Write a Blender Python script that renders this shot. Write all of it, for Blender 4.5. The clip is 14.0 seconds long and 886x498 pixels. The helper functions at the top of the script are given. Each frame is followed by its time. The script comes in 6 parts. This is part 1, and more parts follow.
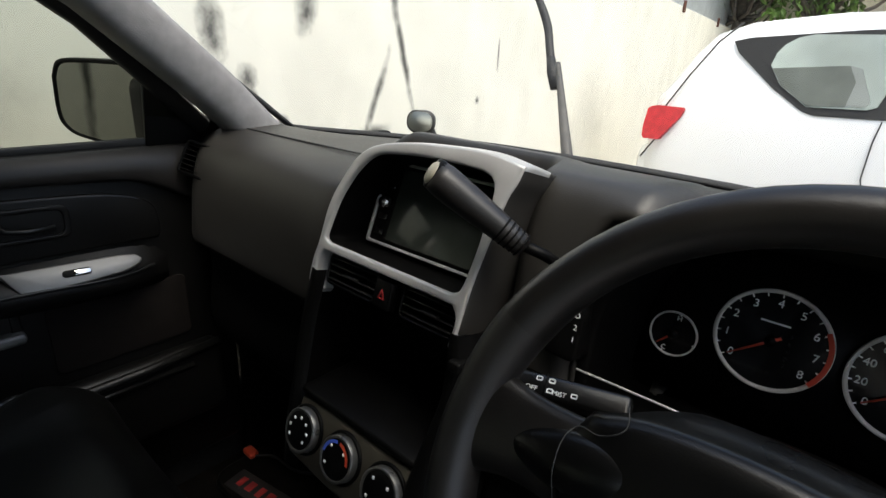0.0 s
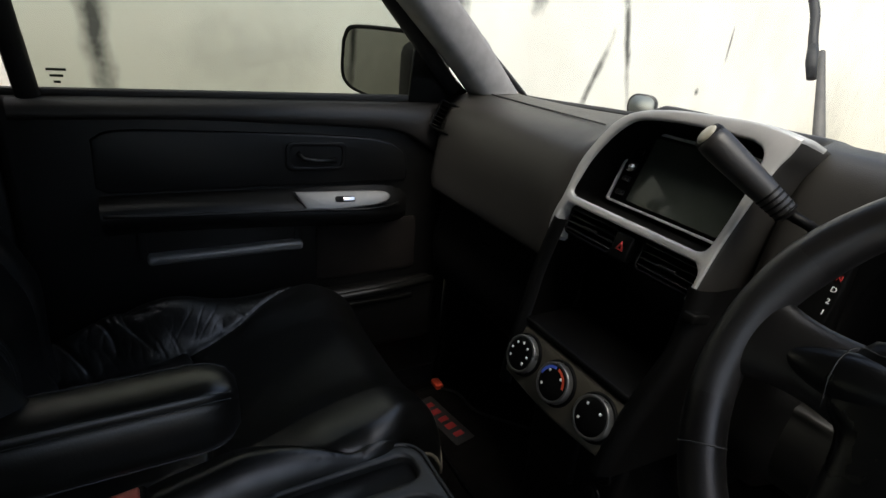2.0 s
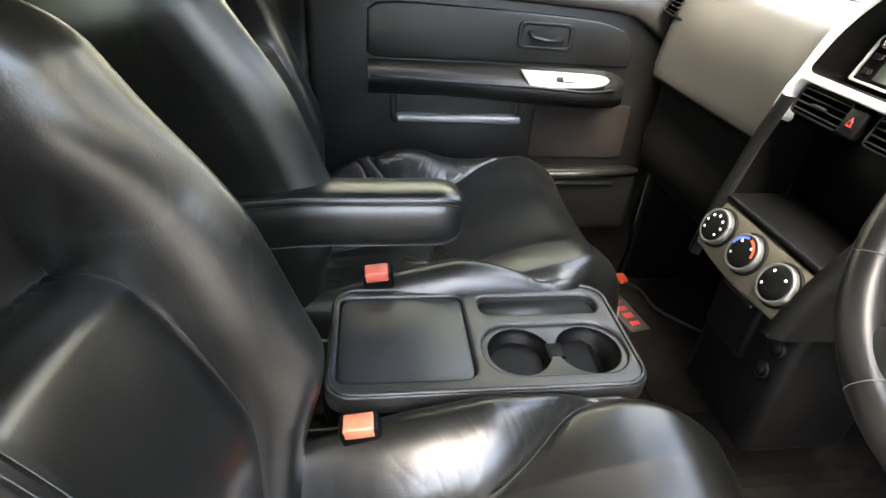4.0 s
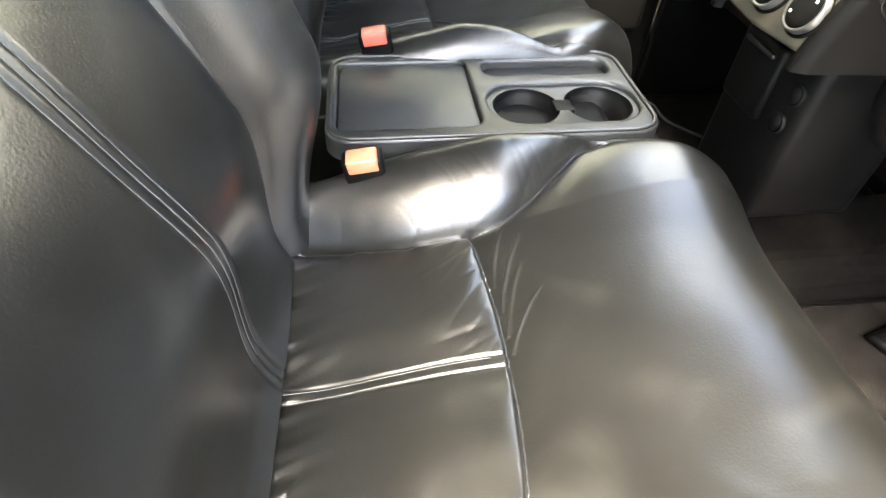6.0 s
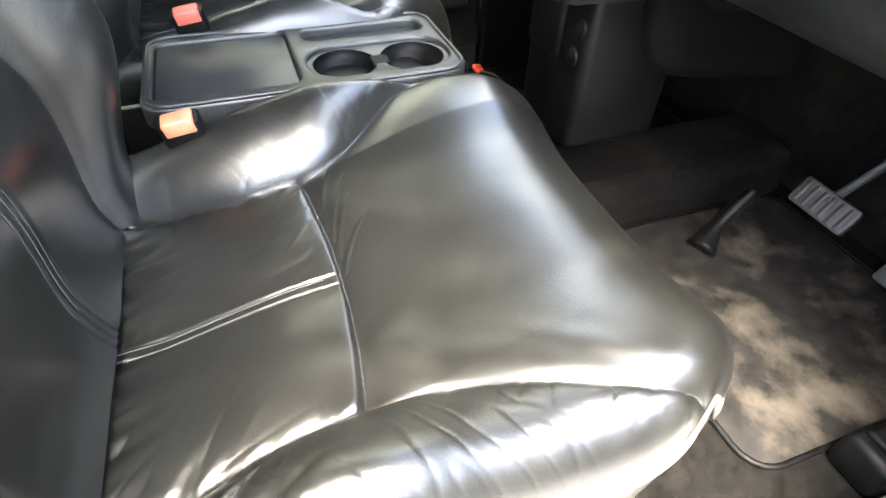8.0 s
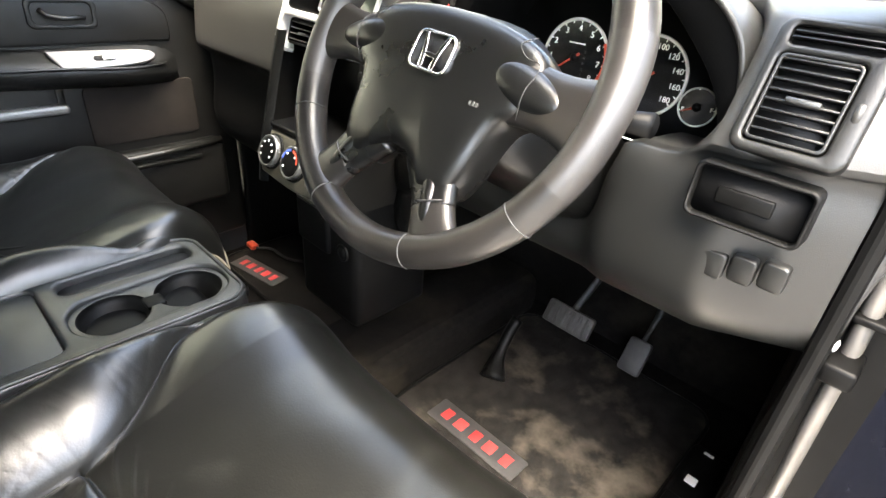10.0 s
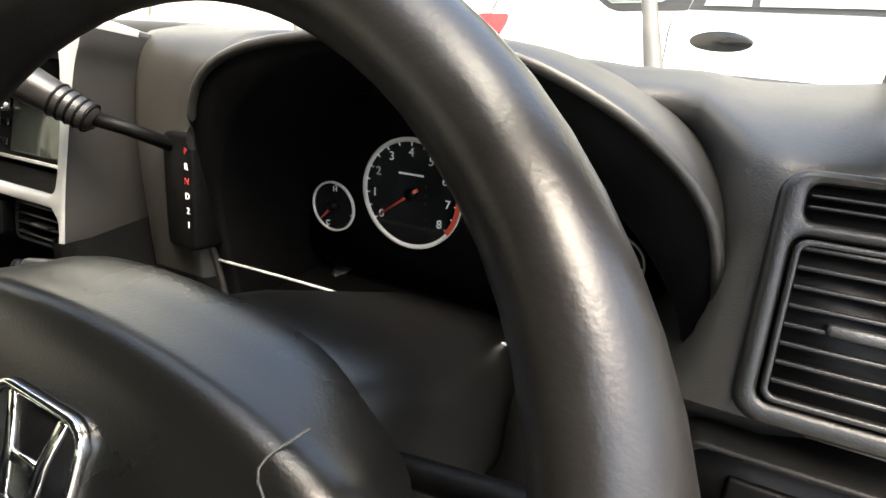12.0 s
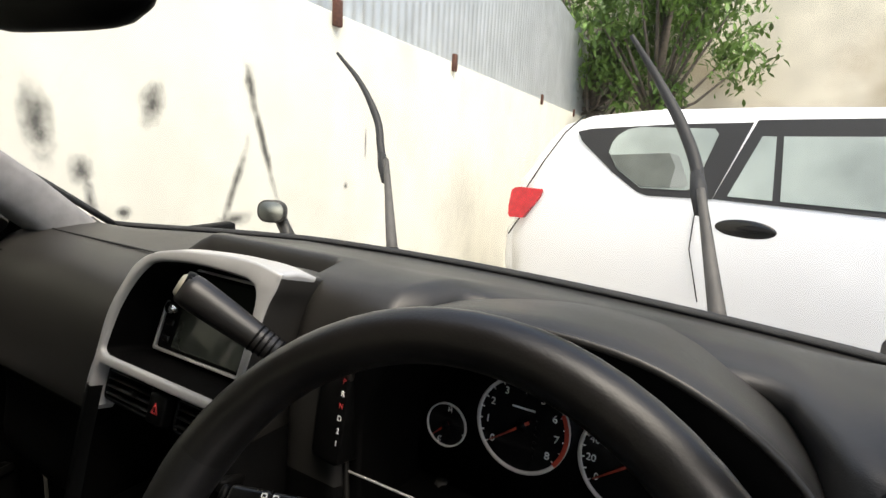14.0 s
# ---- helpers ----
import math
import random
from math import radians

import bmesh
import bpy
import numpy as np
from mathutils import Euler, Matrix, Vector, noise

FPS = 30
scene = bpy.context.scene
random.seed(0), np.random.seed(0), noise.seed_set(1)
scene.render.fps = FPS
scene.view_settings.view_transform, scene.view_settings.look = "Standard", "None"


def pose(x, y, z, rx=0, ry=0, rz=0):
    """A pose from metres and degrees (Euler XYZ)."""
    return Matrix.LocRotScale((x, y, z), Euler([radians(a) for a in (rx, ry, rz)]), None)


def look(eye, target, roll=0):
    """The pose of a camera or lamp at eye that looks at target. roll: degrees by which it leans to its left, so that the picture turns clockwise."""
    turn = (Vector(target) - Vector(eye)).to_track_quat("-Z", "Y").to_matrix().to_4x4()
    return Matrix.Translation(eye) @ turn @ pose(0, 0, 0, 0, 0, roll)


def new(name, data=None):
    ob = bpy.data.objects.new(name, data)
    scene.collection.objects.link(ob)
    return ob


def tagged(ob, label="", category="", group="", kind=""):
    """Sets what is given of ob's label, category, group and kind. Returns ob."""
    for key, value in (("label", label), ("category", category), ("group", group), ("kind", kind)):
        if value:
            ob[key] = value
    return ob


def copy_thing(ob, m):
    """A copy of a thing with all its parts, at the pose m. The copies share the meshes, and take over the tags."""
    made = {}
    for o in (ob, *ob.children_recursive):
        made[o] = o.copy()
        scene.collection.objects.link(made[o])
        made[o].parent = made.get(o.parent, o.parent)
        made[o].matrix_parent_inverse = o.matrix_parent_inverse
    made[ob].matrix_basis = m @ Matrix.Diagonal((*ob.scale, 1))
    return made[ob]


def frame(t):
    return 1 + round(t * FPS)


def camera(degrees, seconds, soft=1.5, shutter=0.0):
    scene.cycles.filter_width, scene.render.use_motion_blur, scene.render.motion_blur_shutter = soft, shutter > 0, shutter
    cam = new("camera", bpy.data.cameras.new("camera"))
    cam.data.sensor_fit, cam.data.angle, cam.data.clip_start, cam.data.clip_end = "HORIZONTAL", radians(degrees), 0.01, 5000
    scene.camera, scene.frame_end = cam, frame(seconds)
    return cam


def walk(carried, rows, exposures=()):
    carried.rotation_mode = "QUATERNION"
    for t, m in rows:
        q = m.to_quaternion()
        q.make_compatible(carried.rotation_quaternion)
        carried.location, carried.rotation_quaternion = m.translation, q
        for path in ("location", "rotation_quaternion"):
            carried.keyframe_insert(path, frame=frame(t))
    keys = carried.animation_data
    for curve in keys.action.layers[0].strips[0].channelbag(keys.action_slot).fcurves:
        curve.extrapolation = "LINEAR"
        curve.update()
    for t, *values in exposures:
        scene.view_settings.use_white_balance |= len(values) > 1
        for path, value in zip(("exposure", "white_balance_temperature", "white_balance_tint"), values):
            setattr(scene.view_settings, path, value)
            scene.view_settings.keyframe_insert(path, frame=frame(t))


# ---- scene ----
cam = camera(79.3, 14.0)

PATH = [
    (0, (0.398, 0.293, 1.452), (-0.824, 1.719, 0.761), 2.8),
    (0.5, (0.386, 0.289, 1.468), (-0.835, 1.731, 0.813), 3.1),
    (1, (0.391, 0.274, 1.467), (-0.864, 1.709, 0.861), 4.0),
    (1.5, (0.392, 0.23, 1.445), (-1.029, 1.461, 0.766), 4.8),
    (2, (0.417, 0.158, 1.429), (-1.17, 1.093, 0.652), 5.4),
    (2.5, (0.451, 0.114, 1.429), (-1.244, 0.752, 0.581), 4.7),
    (2.7, (0.472, 0.105, 1.432), (-1.251, 0.631, 0.562), 4.0),
    (4.8, (0.591, 0.081, 1.347), (-1.014, 0.22, 0.163), 2.3),
    (5, (0.598, 0.075, 1.339), (-0.959, 0.23, 0.094), 2.6),
    (5.5, (0.618, 0.074, 1.317), (-0.844, 0.237, -0.038), 2.2),
    (6, (0.652, 0.092, 1.243), (-0.728, 0.297, -0.19), 2.7),
    (6.5, (0.685, 0.112, 1.202), (-0.624, 0.352, -0.291), 3.6),
    (7, (0.723, 0.129, 1.175), (-0.552, 0.406, -0.341), 4.8),
    (7.5, (0.749, 0.134, 1.18), (-0.544, 0.517, -0.297), 5.2),
    (8, (0.763, 0.159, 1.208), (-0.572, 0.695, -0.181), 2.6),
    (8.2, (0.763, 0.166, 1.217), (-0.578, 0.787, -0.13), 2.2),
    (10.3, (0.735, 0.166, 1.352), (-0.363, 1.533, 0.391), 4.2),
    (10.5, (0.732, 0.165, 1.355), (-0.32, 1.59, 0.426), 3.5),
    (10.8, (0.702, 0.227, 1.337), (-0.296, 1.737, 0.487), 2.6),
    (11, (0.65, 0.293, 1.37), (-0.226, 1.845, 0.463), 2.0),
    (11.5, (0.591, 0.418, 1.364), (-0.238, 1.988, 0.444), -0.0),
    (12, (0.566, 0.452, 1.382), (-0.246, 2.042, 0.481), -0.2),
    (12.5, (0.535, 0.456, 1.405), (-0.274, 2.093, 0.588), 0.9),
    (13, (0.513, 0.433, 1.441), (-0.33, 2.091, 0.708), 2.3),
    (13.5, (0.51, 0.404, 1.467), (-0.4, 2.075, 0.852), 2.7),
    (14, (0.509, 0.359, 1.489), (-0.459, 2.063, 1.092), 3.0),
]
# The clip's camera opens up for the dark seats and closes down again for the bright windscreen.
EXPOSURE = [(0, 1.3, 6600, 8), (2.2, 1.45, 6650, 8), (2.7, 2.0, 6700, 8), (4.8, 6.0, 7600, 8), (6.0, 5.8, 7500, 8), (7.0, 5.55, 7000, 7), (8.2, 5.62, 6900, 7), (10.3, 4.7, 7200, 8), (10.9, 4.45, 7200, 8), (11.5, 3.95, 7300, 9), (12.0, 3.35, 7350, 9), (12.5, 2.45, 7250, 9), (13.0, 1.5, 7000, 10), (14.0, 1.5, 7000, 10)]
walk(cam, [(t, look(eye, target, roll)) for t, eye, target, roll in PATH], EXPOSURE)

# ---- light ----
world = bpy.data.worlds.new("overcast_sky")
scene.world = world
world.use_nodes = True
wn = world.node_tree
sky = wn.nodes.new("ShaderNodeTexSky")
sky.sky_type = "NISHITA"
sky.sun_disc = False
sky.sun_elevation, sky.sun_rotation = radians(66), radians(120)
sky.air_density, sky.dust_density = 1.0, 4.0
wn.links.new(sky.outputs[0], wn.nodes["Background"].inputs[0])
wn.nodes["Background"].inputs[1].default_value = 0.15
sun_data = bpy.data.lights.new("sun", "SUN")
sun_data.energy, sun_data.angle, sun_data.color = 1.3, radians(45), (1.0, 0.97, 0.92)
sun = new("sun", sun_data)
sun.matrix_world = look((3.4, -2.0, 9.2), (0, 0, 0))


# ---- materials ----
def material(name, color, rough=0.5, metal=0.0, vary=0.15, scale=30.0, bump=0.1, bump_scale=400.0, detail=6.0,
             spec=0.5, stain=0.0, stain_color=(0.1, 0.09, 0.08), stain_scale=3.0, coat=0.0, rough_vary=0.08):
    m = bpy.data.materials.new(name)
    m.use_nodes = True
    nt = m.node_tree
    b = nt.nodes["Principled BSDF"]
    b.inputs["Roughness"].default_value, b.inputs["Metallic"].default_value = rough, metal
    b.inputs["Specular IOR Level"].default_value = spec
    b.inputs["Coat Weight"].default_value = coat
    tc = nt.nodes.new("ShaderNodeTexCoord")
    big = nt.nodes.new("ShaderNodeTexNoise")
    big.inputs["Scale"].default_value, big.inputs["Detail"].default_value = scale, detail
    nt.links.new(tc.outputs["Object"], big.inputs["Vector"])
    ramp = nt.nodes.new("ShaderNodeValToRGB")
    lo = [max(0, c * (1 - vary)) for c in color]
    hi = [min(1, c * (1 + vary)) for c in color]
    ramp.color_ramp.elements[0].position, ramp.color_ramp.elements[1].position = 0.3, 0.7
    ramp.color_ramp.elements[0].color, ramp.color_ramp.elements[1].color = (*lo, 1), (*hi, 1)
    nt.links.new(big.outputs["Fac"], ramp.inputs["Fac"])
    col = ramp.outputs["Color"]
    if stain:
        sn = nt.nodes.new("ShaderNodeTexNoise")
        sn.inputs["Scale"].default_value, sn.inputs["Detail"].default_value, sn.inputs["Roughness"].default_value = stain_scale, 8, 0.6
        nt.links.new(tc.outputs["Object"], sn.inputs["Vector"])
        sr = nt.nodes.new("ShaderNodeMapRange")
        sr.inputs["From Min"].default_value, sr.inputs["From Max"].default_value, sr.inputs["To Max"].default_value = 0.5, 0.75, stain
        nt.links.new(sn.outputs["Fac"], sr.inputs["Value"])
        mix = nt.nodes.new("ShaderNodeMix")
        mix.data_type = "RGBA"
        nt.links.new(sr.outputs[0], mix.inputs["Factor"])
        nt.links.new(col, mix.inputs["A"])
        mix.inputs["B"].default_value = (*stain_color, 1)
        col = mix.outputs["Result"]
    nt.links.new(col, b.inputs["Base Color"])
    if rough_vary:
        rr = nt.nodes.new("ShaderNodeMapRange")
        rr.inputs["To Min"].default_value, rr.inputs["To Max"].default_value = max(0.02, rough - rough_vary), min(1, rough + rough_vary)
        nt.links.new(big.outputs["Fac"], rr.inputs["Value"])
        nt.links.new(rr.outputs[0], b.inputs["Roughness"])
    if bump:
        fine = nt.nodes.new("ShaderNodeTexNoise")
        fine.inputs["Scale"].default_value, fine.inputs["Detail"].default_value = bump_scale, 4
        nt.links.new(tc.outputs["Object"], fine.inputs["Vector"])
        bp = nt.nodes.new("ShaderNodeBump")
        bp.inputs["Strength"].default_value, bp.inputs["Distance"].default_value = bump, 0.002
        nt.links.new(fine.outputs["Fac"], bp.inputs["Height"])
        nt.links.new(bp.outputs[0], b.inputs["Normal"])
    return m


def glass(name, tint=(1, 1, 1), rough=0.0, ior=1.45, mixing=0.0):
    m = bpy.data.materials.new(name)
    m.use_nodes = True
    nt = m.node_tree
    nt.nodes.remove(nt.nodes["Principled BSDF"])
    out = nt.nodes["Material Output"]
    tr = nt.nodes.new("ShaderNodeBsdfTransparent")
    tr.inputs[0].default_value = (*tint, 1)
    gl = nt.nodes.new("ShaderNodeBsdfGlossy")
    gl.inputs["Roughness"].default_value = 0.02
    fr = nt.nodes.new("ShaderNodeFresnel")
    fr.inputs[0].default_value = ior
    mx = nt.nodes.new("ShaderNodeMixShader")
    nt.links.new(fr.outputs[0], mx.inputs[0])
    nt.links.new(tr.outputs[0], mx.inputs[1])
    nt.links.new(gl.outputs[0], mx.inputs[2])
    nt.links.new(mx.outputs[0], out.inputs[0])
    return m


def leather(name, color, rough, scale=24.0):
    """Dark leather: pores, patchy shine, soft folds, and fine creases rubbed pale."""
    m = material(name, color, rough, vary=0.12, scale=7, bump=0.0, detail=3.0, rough_vary=0.05, spec=0.55)
    nt = m.node_tree
    b = nt.nodes["Principled BSDF"]
    L = nt.links.new
    tc = nt.nodes.new("ShaderNodeTexCoord")

    def noise_node(scale, detail, distortion=0.0, vector=None, rough=0.5):
        n = nt.nodes.new("ShaderNodeTexNoise")
        n.inputs["Scale"].default_value, n.inputs["Detail"].default_value = scale, detail
        n.inputs["Distortion"].default_value, n.inputs["Roughness"].default_value = distortion, rough
        L(vector or tc.outputs["Object"], n.inputs["Vector"])
        return n

    def between(value, a, b, lo=0.0, hi=1.0):
        r = nt.nodes.new("ShaderNodeMapRange")
        for k, v in (("From Min", a), ("From Max", b), ("To Min", lo), ("To Max", hi)):
            r.inputs[k].default_value = v
        L(value, r.inputs["Value"])
        return r.outputs[0]

    def times(a, b):
        n = nt.nodes.new("ShaderNodeMath")
        n.operation = "MULTIPLY"
        L(a, n.inputs[0])
        L(b, n.inputs[1])
        return n.outputs[0]

    def lines(turn, stretch, at):
        """Long thin creases in one direction: the zero lines of a stretched noise."""
        mp = nt.nodes.new("ShaderNodeMapping")
        mp.inputs["Rotation"].default_value = (0, 0, turn)
        mp.inputs["Scale"].default_value = stretch
        mp.inputs["Location"].default_value = (at, at * 0.7, at * 1.3)
        L(tc.outputs["Object"], mp.inputs["Vector"])
        n = noise_node(scale, 0.0, 0.0, mp.outputs[0])
        d = nt.nodes.new("ShaderNodeMath")
        d.operation = "SUBTRACT"
        d.inputs[1].default_value = 0.5
        L(n.outputs["Fac"], d.inputs[0])
        a = nt.nodes.new("ShaderNodeMath")
        a.operation = "ABSOLUTE"
        L(d.outputs[0], a.inputs[0])
        near = between(a.outputs[0], 0.0, 0.009, 1.0, 0.0)
        mask = noise_node(6.0, 2.0, 0.0, mp.outputs[0])
        return times(near, between(mask.outputs["Fac"], 0.57, 0.72))

    one, two = lines(0.5, (1.0, 0.14, 0.14), 1.3), lines(-0.75, (1.0, 0.16, 0.2), 5.1)
    both = nt.nodes.new("ShaderNodeMath")
    both.operation = "MAXIMUM"
    L(one, both.inputs[0])
    L(two, both.inputs[1])
    # rubbed creases and cloudy scuffs are a little paler than the dyed skin
    scuff = noise_node(9, 5, 1.2, None, 0.6)
    pale = nt.nodes.new("ShaderNodeMath")
    pale.operation = "MULTIPLY_ADD"
    L(both.outputs[0], pale.inputs[0])
    pale.inputs[1].default_value = 0.8
    L(between(scuff.outputs["Fac"], 0.52, 0.75, 0.0, 0.35), pale.inputs[2])
    mix = nt.nodes.new("ShaderNodeMix")
    mix.data_type = "RGBA"
    L(pale.outputs[0], mix.inputs["Factor"])
    L(b.inputs["Base Color"].links[0].from_socket, mix.inputs["A"])
    mix.inputs["B"].default_value = (*[c * 6 for c in color], 1)
    L(mix.outputs["Result"], b.inputs["Base Color"])
    normal = None
    folds = noise_node(9, 2, 0.6)
    swell = noise_node(4.5, 2, 0.8)
    fine = noise_node(420, 3)
    for height, strength, distance in ((swell.outputs["Fac"], 0.16, 0.012), (folds.outputs["Fac"], 0.16, 0.006), (fine.outputs["Fac"], 0.16, 0.001)):
        bp = nt.nodes.new("ShaderNodeBump")
        bp.inputs["Strength"].default_value, bp.inputs["Distance"].default_value = strength, distance
        L(height, bp.inputs["Height"])
        if normal is not None:
            L(normal, bp.inputs["Normal"])
        normal = bp.outputs[0]
    L(normal, b.inputs["Normal"])
    return m


LEATHER = leather("black_leather", (0.0044, 0.0044, 0.0038), 0.31)
LEATHER_WHEEL = material("worn_grey_leather", (0.0085, 0.0077, 0.0069), 0.34, vary=0.35, scale=22, bump=0.07, bump_scale=600, spec=0.42, stain=0.7, stain_color=(0.016, 0.0135, 0.0115), stain_scale=26, rough_vary=0.14)
LEATHER_PERF = material("perforated_leather", (0.013, 0.0118, 0.0108), 0.42, vary=0.3, scale=14, bump=0.1, bump_scale=900)
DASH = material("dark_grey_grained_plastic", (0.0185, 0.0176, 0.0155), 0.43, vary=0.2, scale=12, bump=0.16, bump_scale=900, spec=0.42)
DASH_LOW = material("darker_grey_grained_plastic", (0.0065, 0.0066, 0.0061), 0.36, vary=0.15, scale=12, bump=0.15, bump_scale=900, spec=0.35)
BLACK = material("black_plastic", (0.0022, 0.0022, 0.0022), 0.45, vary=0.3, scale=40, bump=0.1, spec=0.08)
GLOSS = material("gloss_black", (0.006, 0.006, 0.006), 0.12, vary=0.2, scale=40, bump=0.0)
SILVER = material("silver_painted_plastic", (0.44, 0.44, 0.43), 0.38, metal=0.35, vary=0.06, scale=20, bump=0.05)
HUB = material("dark_wheel_plastic", (0.0036, 0.0036, 0.0034), 0.29, vary=0.15, scale=16, bump=0.07, bump_scale=900, spec=0.38)
RIM_SEAM = material("dark_thread", (0.03, 0.03, 0.028), 0.7, bump=0.0)
SHROUD = material("black_shroud_plastic", (0.0026, 0.0026, 0.0025), 0.34, vary=0.2, scale=16, bump=0.08, bump_scale=900, spec=0.25)
# Besides real black trim, it carries the shade on lower dash and stack.
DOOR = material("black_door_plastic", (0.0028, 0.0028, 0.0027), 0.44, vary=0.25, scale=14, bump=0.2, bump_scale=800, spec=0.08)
DOOR_CARD = material("black_door_lining", (0.0042, 0.0042, 0.0039), 0.38, vary=0.25, scale=14, bump=0.15, bump_scale=800, spec=0.3)
SHELF = material("brown_grey_door_shelf", (0.016, 0.0145, 0.013), 0.42, vary=0.2, scale=14, bump=0.15, bump_scale=800, spec=0.35)
PLATE = material("satin_grey_plastic", (0.17, 0.17, 0.165), 0.42, metal=0.5, vary=0.06, scale=20, bump=0.05)
DIAL_RING = material("satin_dial_ring", (0.13, 0.13, 0.125), 0.3, metal=0.7, vary=0.1, scale=60, bump=0.0)
CHAMPAGNE = material("champagne_silver_plastic", (0.055, 0.050, 0.038), 0.45, metal=0.2, vary=0.1, scale=25, bump=0.08, spec=0.25)
CHROME = material("chrome", (0.75, 0.75, 0.73), 0.12, metal=1.0, vary=0.05, scale=60, bump=0.02)
CONSOLE = material("console_grey_plastic", (0.013, 0.0135, 0.013), 0.4, vary=0.15, scale=18, bump=0.2, bump_scale=600)
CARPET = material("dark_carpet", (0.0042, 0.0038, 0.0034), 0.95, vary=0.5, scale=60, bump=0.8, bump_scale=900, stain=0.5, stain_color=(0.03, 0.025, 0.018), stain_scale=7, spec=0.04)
# Passenger mat: the driver's carpet darkened for the shade in that footwell.
MAT_DARK = material("shaded_carpet_mat", (0.006, 0.0055, 0.005), 0.95, vary=0.4, scale=30, bump=0.8, bump_scale=800, stain=0.4, stain_color=(0.03, 0.025, 0.02), stain_scale=6, spec=0.04)
WELT = material("tan_welt", (0.16, 0.14, 0.10), 0.5, vary=0.3, scale=30, bump=0.1)
BUTTON = material("pale_orange_plastic", (0.5, 0.14, 0.075), 0.3, vary=0.15, scale=60, bump=0.0)
BUTTON_DULL = material("faded_red_plastic", (0.45, 0.085, 0.06), 0.4, vary=0.15, scale=60, bump=0.0)
# Mirror colour lowered to stand for the door mirror's dim reflection.
MIRROR_DIM = material("dimmed_mirror", (0.20, 0.205, 0.19), 0.03, metal=1.0, vary=0.05, bump=0.0, rough_vary=0)
MIRROR_CASE = material("satin_black_mirror_case", (0.02, 0.02, 0.018), 0.35, vary=0.15, bump=0.05)
# Grey and rough in itself, in place of the small mirror's dim reflection.
MIRROR_DULL = material("dull_grey_mirror", (0.17, 0.18, 0.165), 0.35, metal=1.0, vary=0.1, bump=0.0)
MAT = material("worn_carpet_mat", (0.012, 0.011, 0.01), 0.9, vary=0.4, scale=30, bump=0.8, bump_scale=800, stain=0.9, stain_color=(0.085, 0.072, 0.056), stain_scale=7, spec=0.04)
IVORY = material("ivory_plastic", (0.30, 0.28, 0.22), 0.4, vary=0.08, bump=0.0)
RED = material("red_thread", (0.28, 0.015, 0.015), 0.6, bump=0.2)
RED_PLASTIC = material("red_button_plastic", (0.5, 0.06, 0.03), 0.35, bump=0.0)
RED_LENS = material("red_lens", (0.5, 0.02, 0.03), 0.1, vary=0.2, scale=20, bump=0.3, bump_scale=120)
WHITE = material("white_ink", (0.75, 0.75, 0.72), 0.5, bump=0.0, vary=0.02)
BLUE = material("blue_ink", (0.05, 0.1, 0.5), 0.5, bump=0.0, vary=0.02)
GREY_TRIM = material("grey_pillar_cloth", (0.23, 0.225, 0.22), 0.9, vary=0.12, scale=40, bump=0.5, bump_scale=600)
PEDAL = material("worn_pedal_rubber", (0.026, 0.0235, 0.021), 0.6, vary=0.3, scale=40, bump=0.3)
# Wiper arms in a paler grey than the rubber blades.
WIPER = material("matt_grey_paint", (0.06, 0.056, 0.05), 0.6, vary=0.25, scale=40, bump=0.1)
RUBBER = material("black_rubber", (0.012, 0.012, 0.012), 0.65, bump=0.3, bump_scale=300)
CAR_PAINT_DARK = material("dark_metallic_paint", (0.012, 0.013, 0.02), 0.25, metal=0.3, coat=0.6, bump=0.0)
# Body paint made paler for the strong daylight on the driver's sill.
SILL = material("brightly_lit_sill_paint", (0.42, 0.4, 0.36), 0.35, metal=0.2, coat=0.3, vary=0.15, scale=15, bump=0.05)
CAR_PAINT = material("beige_silver_paint", (0.22, 0.2, 0.175), 0.3, metal=0.4, coat=0.4, bump=0.02)
WHITE_PAINT = material("white_car_paint", (0.8, 0.8, 0.8), 0.25, vary=0.02, scale=3, bump=0.0, coat=0.5)
SEAM = material("grey_thread", (0.05, 0.05, 0.046), 0.7, bump=0.2)
GLASS = glass("clear_glass", (0.93, 0.96, 0.94))
# Right pillar's trim: the left pillar's grey, darkened to stand for shade.
TRIM_SHADED = material("shaded_pillar_trim", (0.022, 0.0195, 0.018), 0.5, vary=0.15, scale=14, bump=0.15, bump_scale=700, spec=0.3)
PILLAR_TRIM = material("taupe_pillar_plastic", (0.075, 0.07, 0.062), 0.6, vary=0.15, scale=20, bump=0.2, bump_scale=600)
# Body paint darkened for the shade in the door opening.
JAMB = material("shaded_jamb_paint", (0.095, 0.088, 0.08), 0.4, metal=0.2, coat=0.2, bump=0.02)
GLASS_SIDE = glass("side_glass", (0.50, 0.54, 0.49))
GLASS_DARK = glass("tinted_glass", (0.50, 0.55, 0.46))
LCD = material("screen_glass", (0.03, 0.035, 0.03), 0.08, bump=0.0)
FABRIC = material("brown_grey_door_cloth", (0.009, 0.0075, 0.0066), 0.9, vary=0.25, scale=30, bump=0.5, bump_scale=500, spec=0.1)


# ---- building helpers ----
def part(name, bm, mat, parent=None, label="", smooth=True):
    me = bpy.data.meshes.new(name)
    if isinstance(bm, tuple):
        me.from_pydata(*bm)
    else:
        bm.normal_update()
        bm.to_mesh(me)
        bm.free()
    me.materials.append(mat)
    if smooth:
        me.shade_smooth()
    ob = new(name, me)
    if parent is not None:
        ob.parent = parent
    if label:
        ob["label"] = label
    return ob


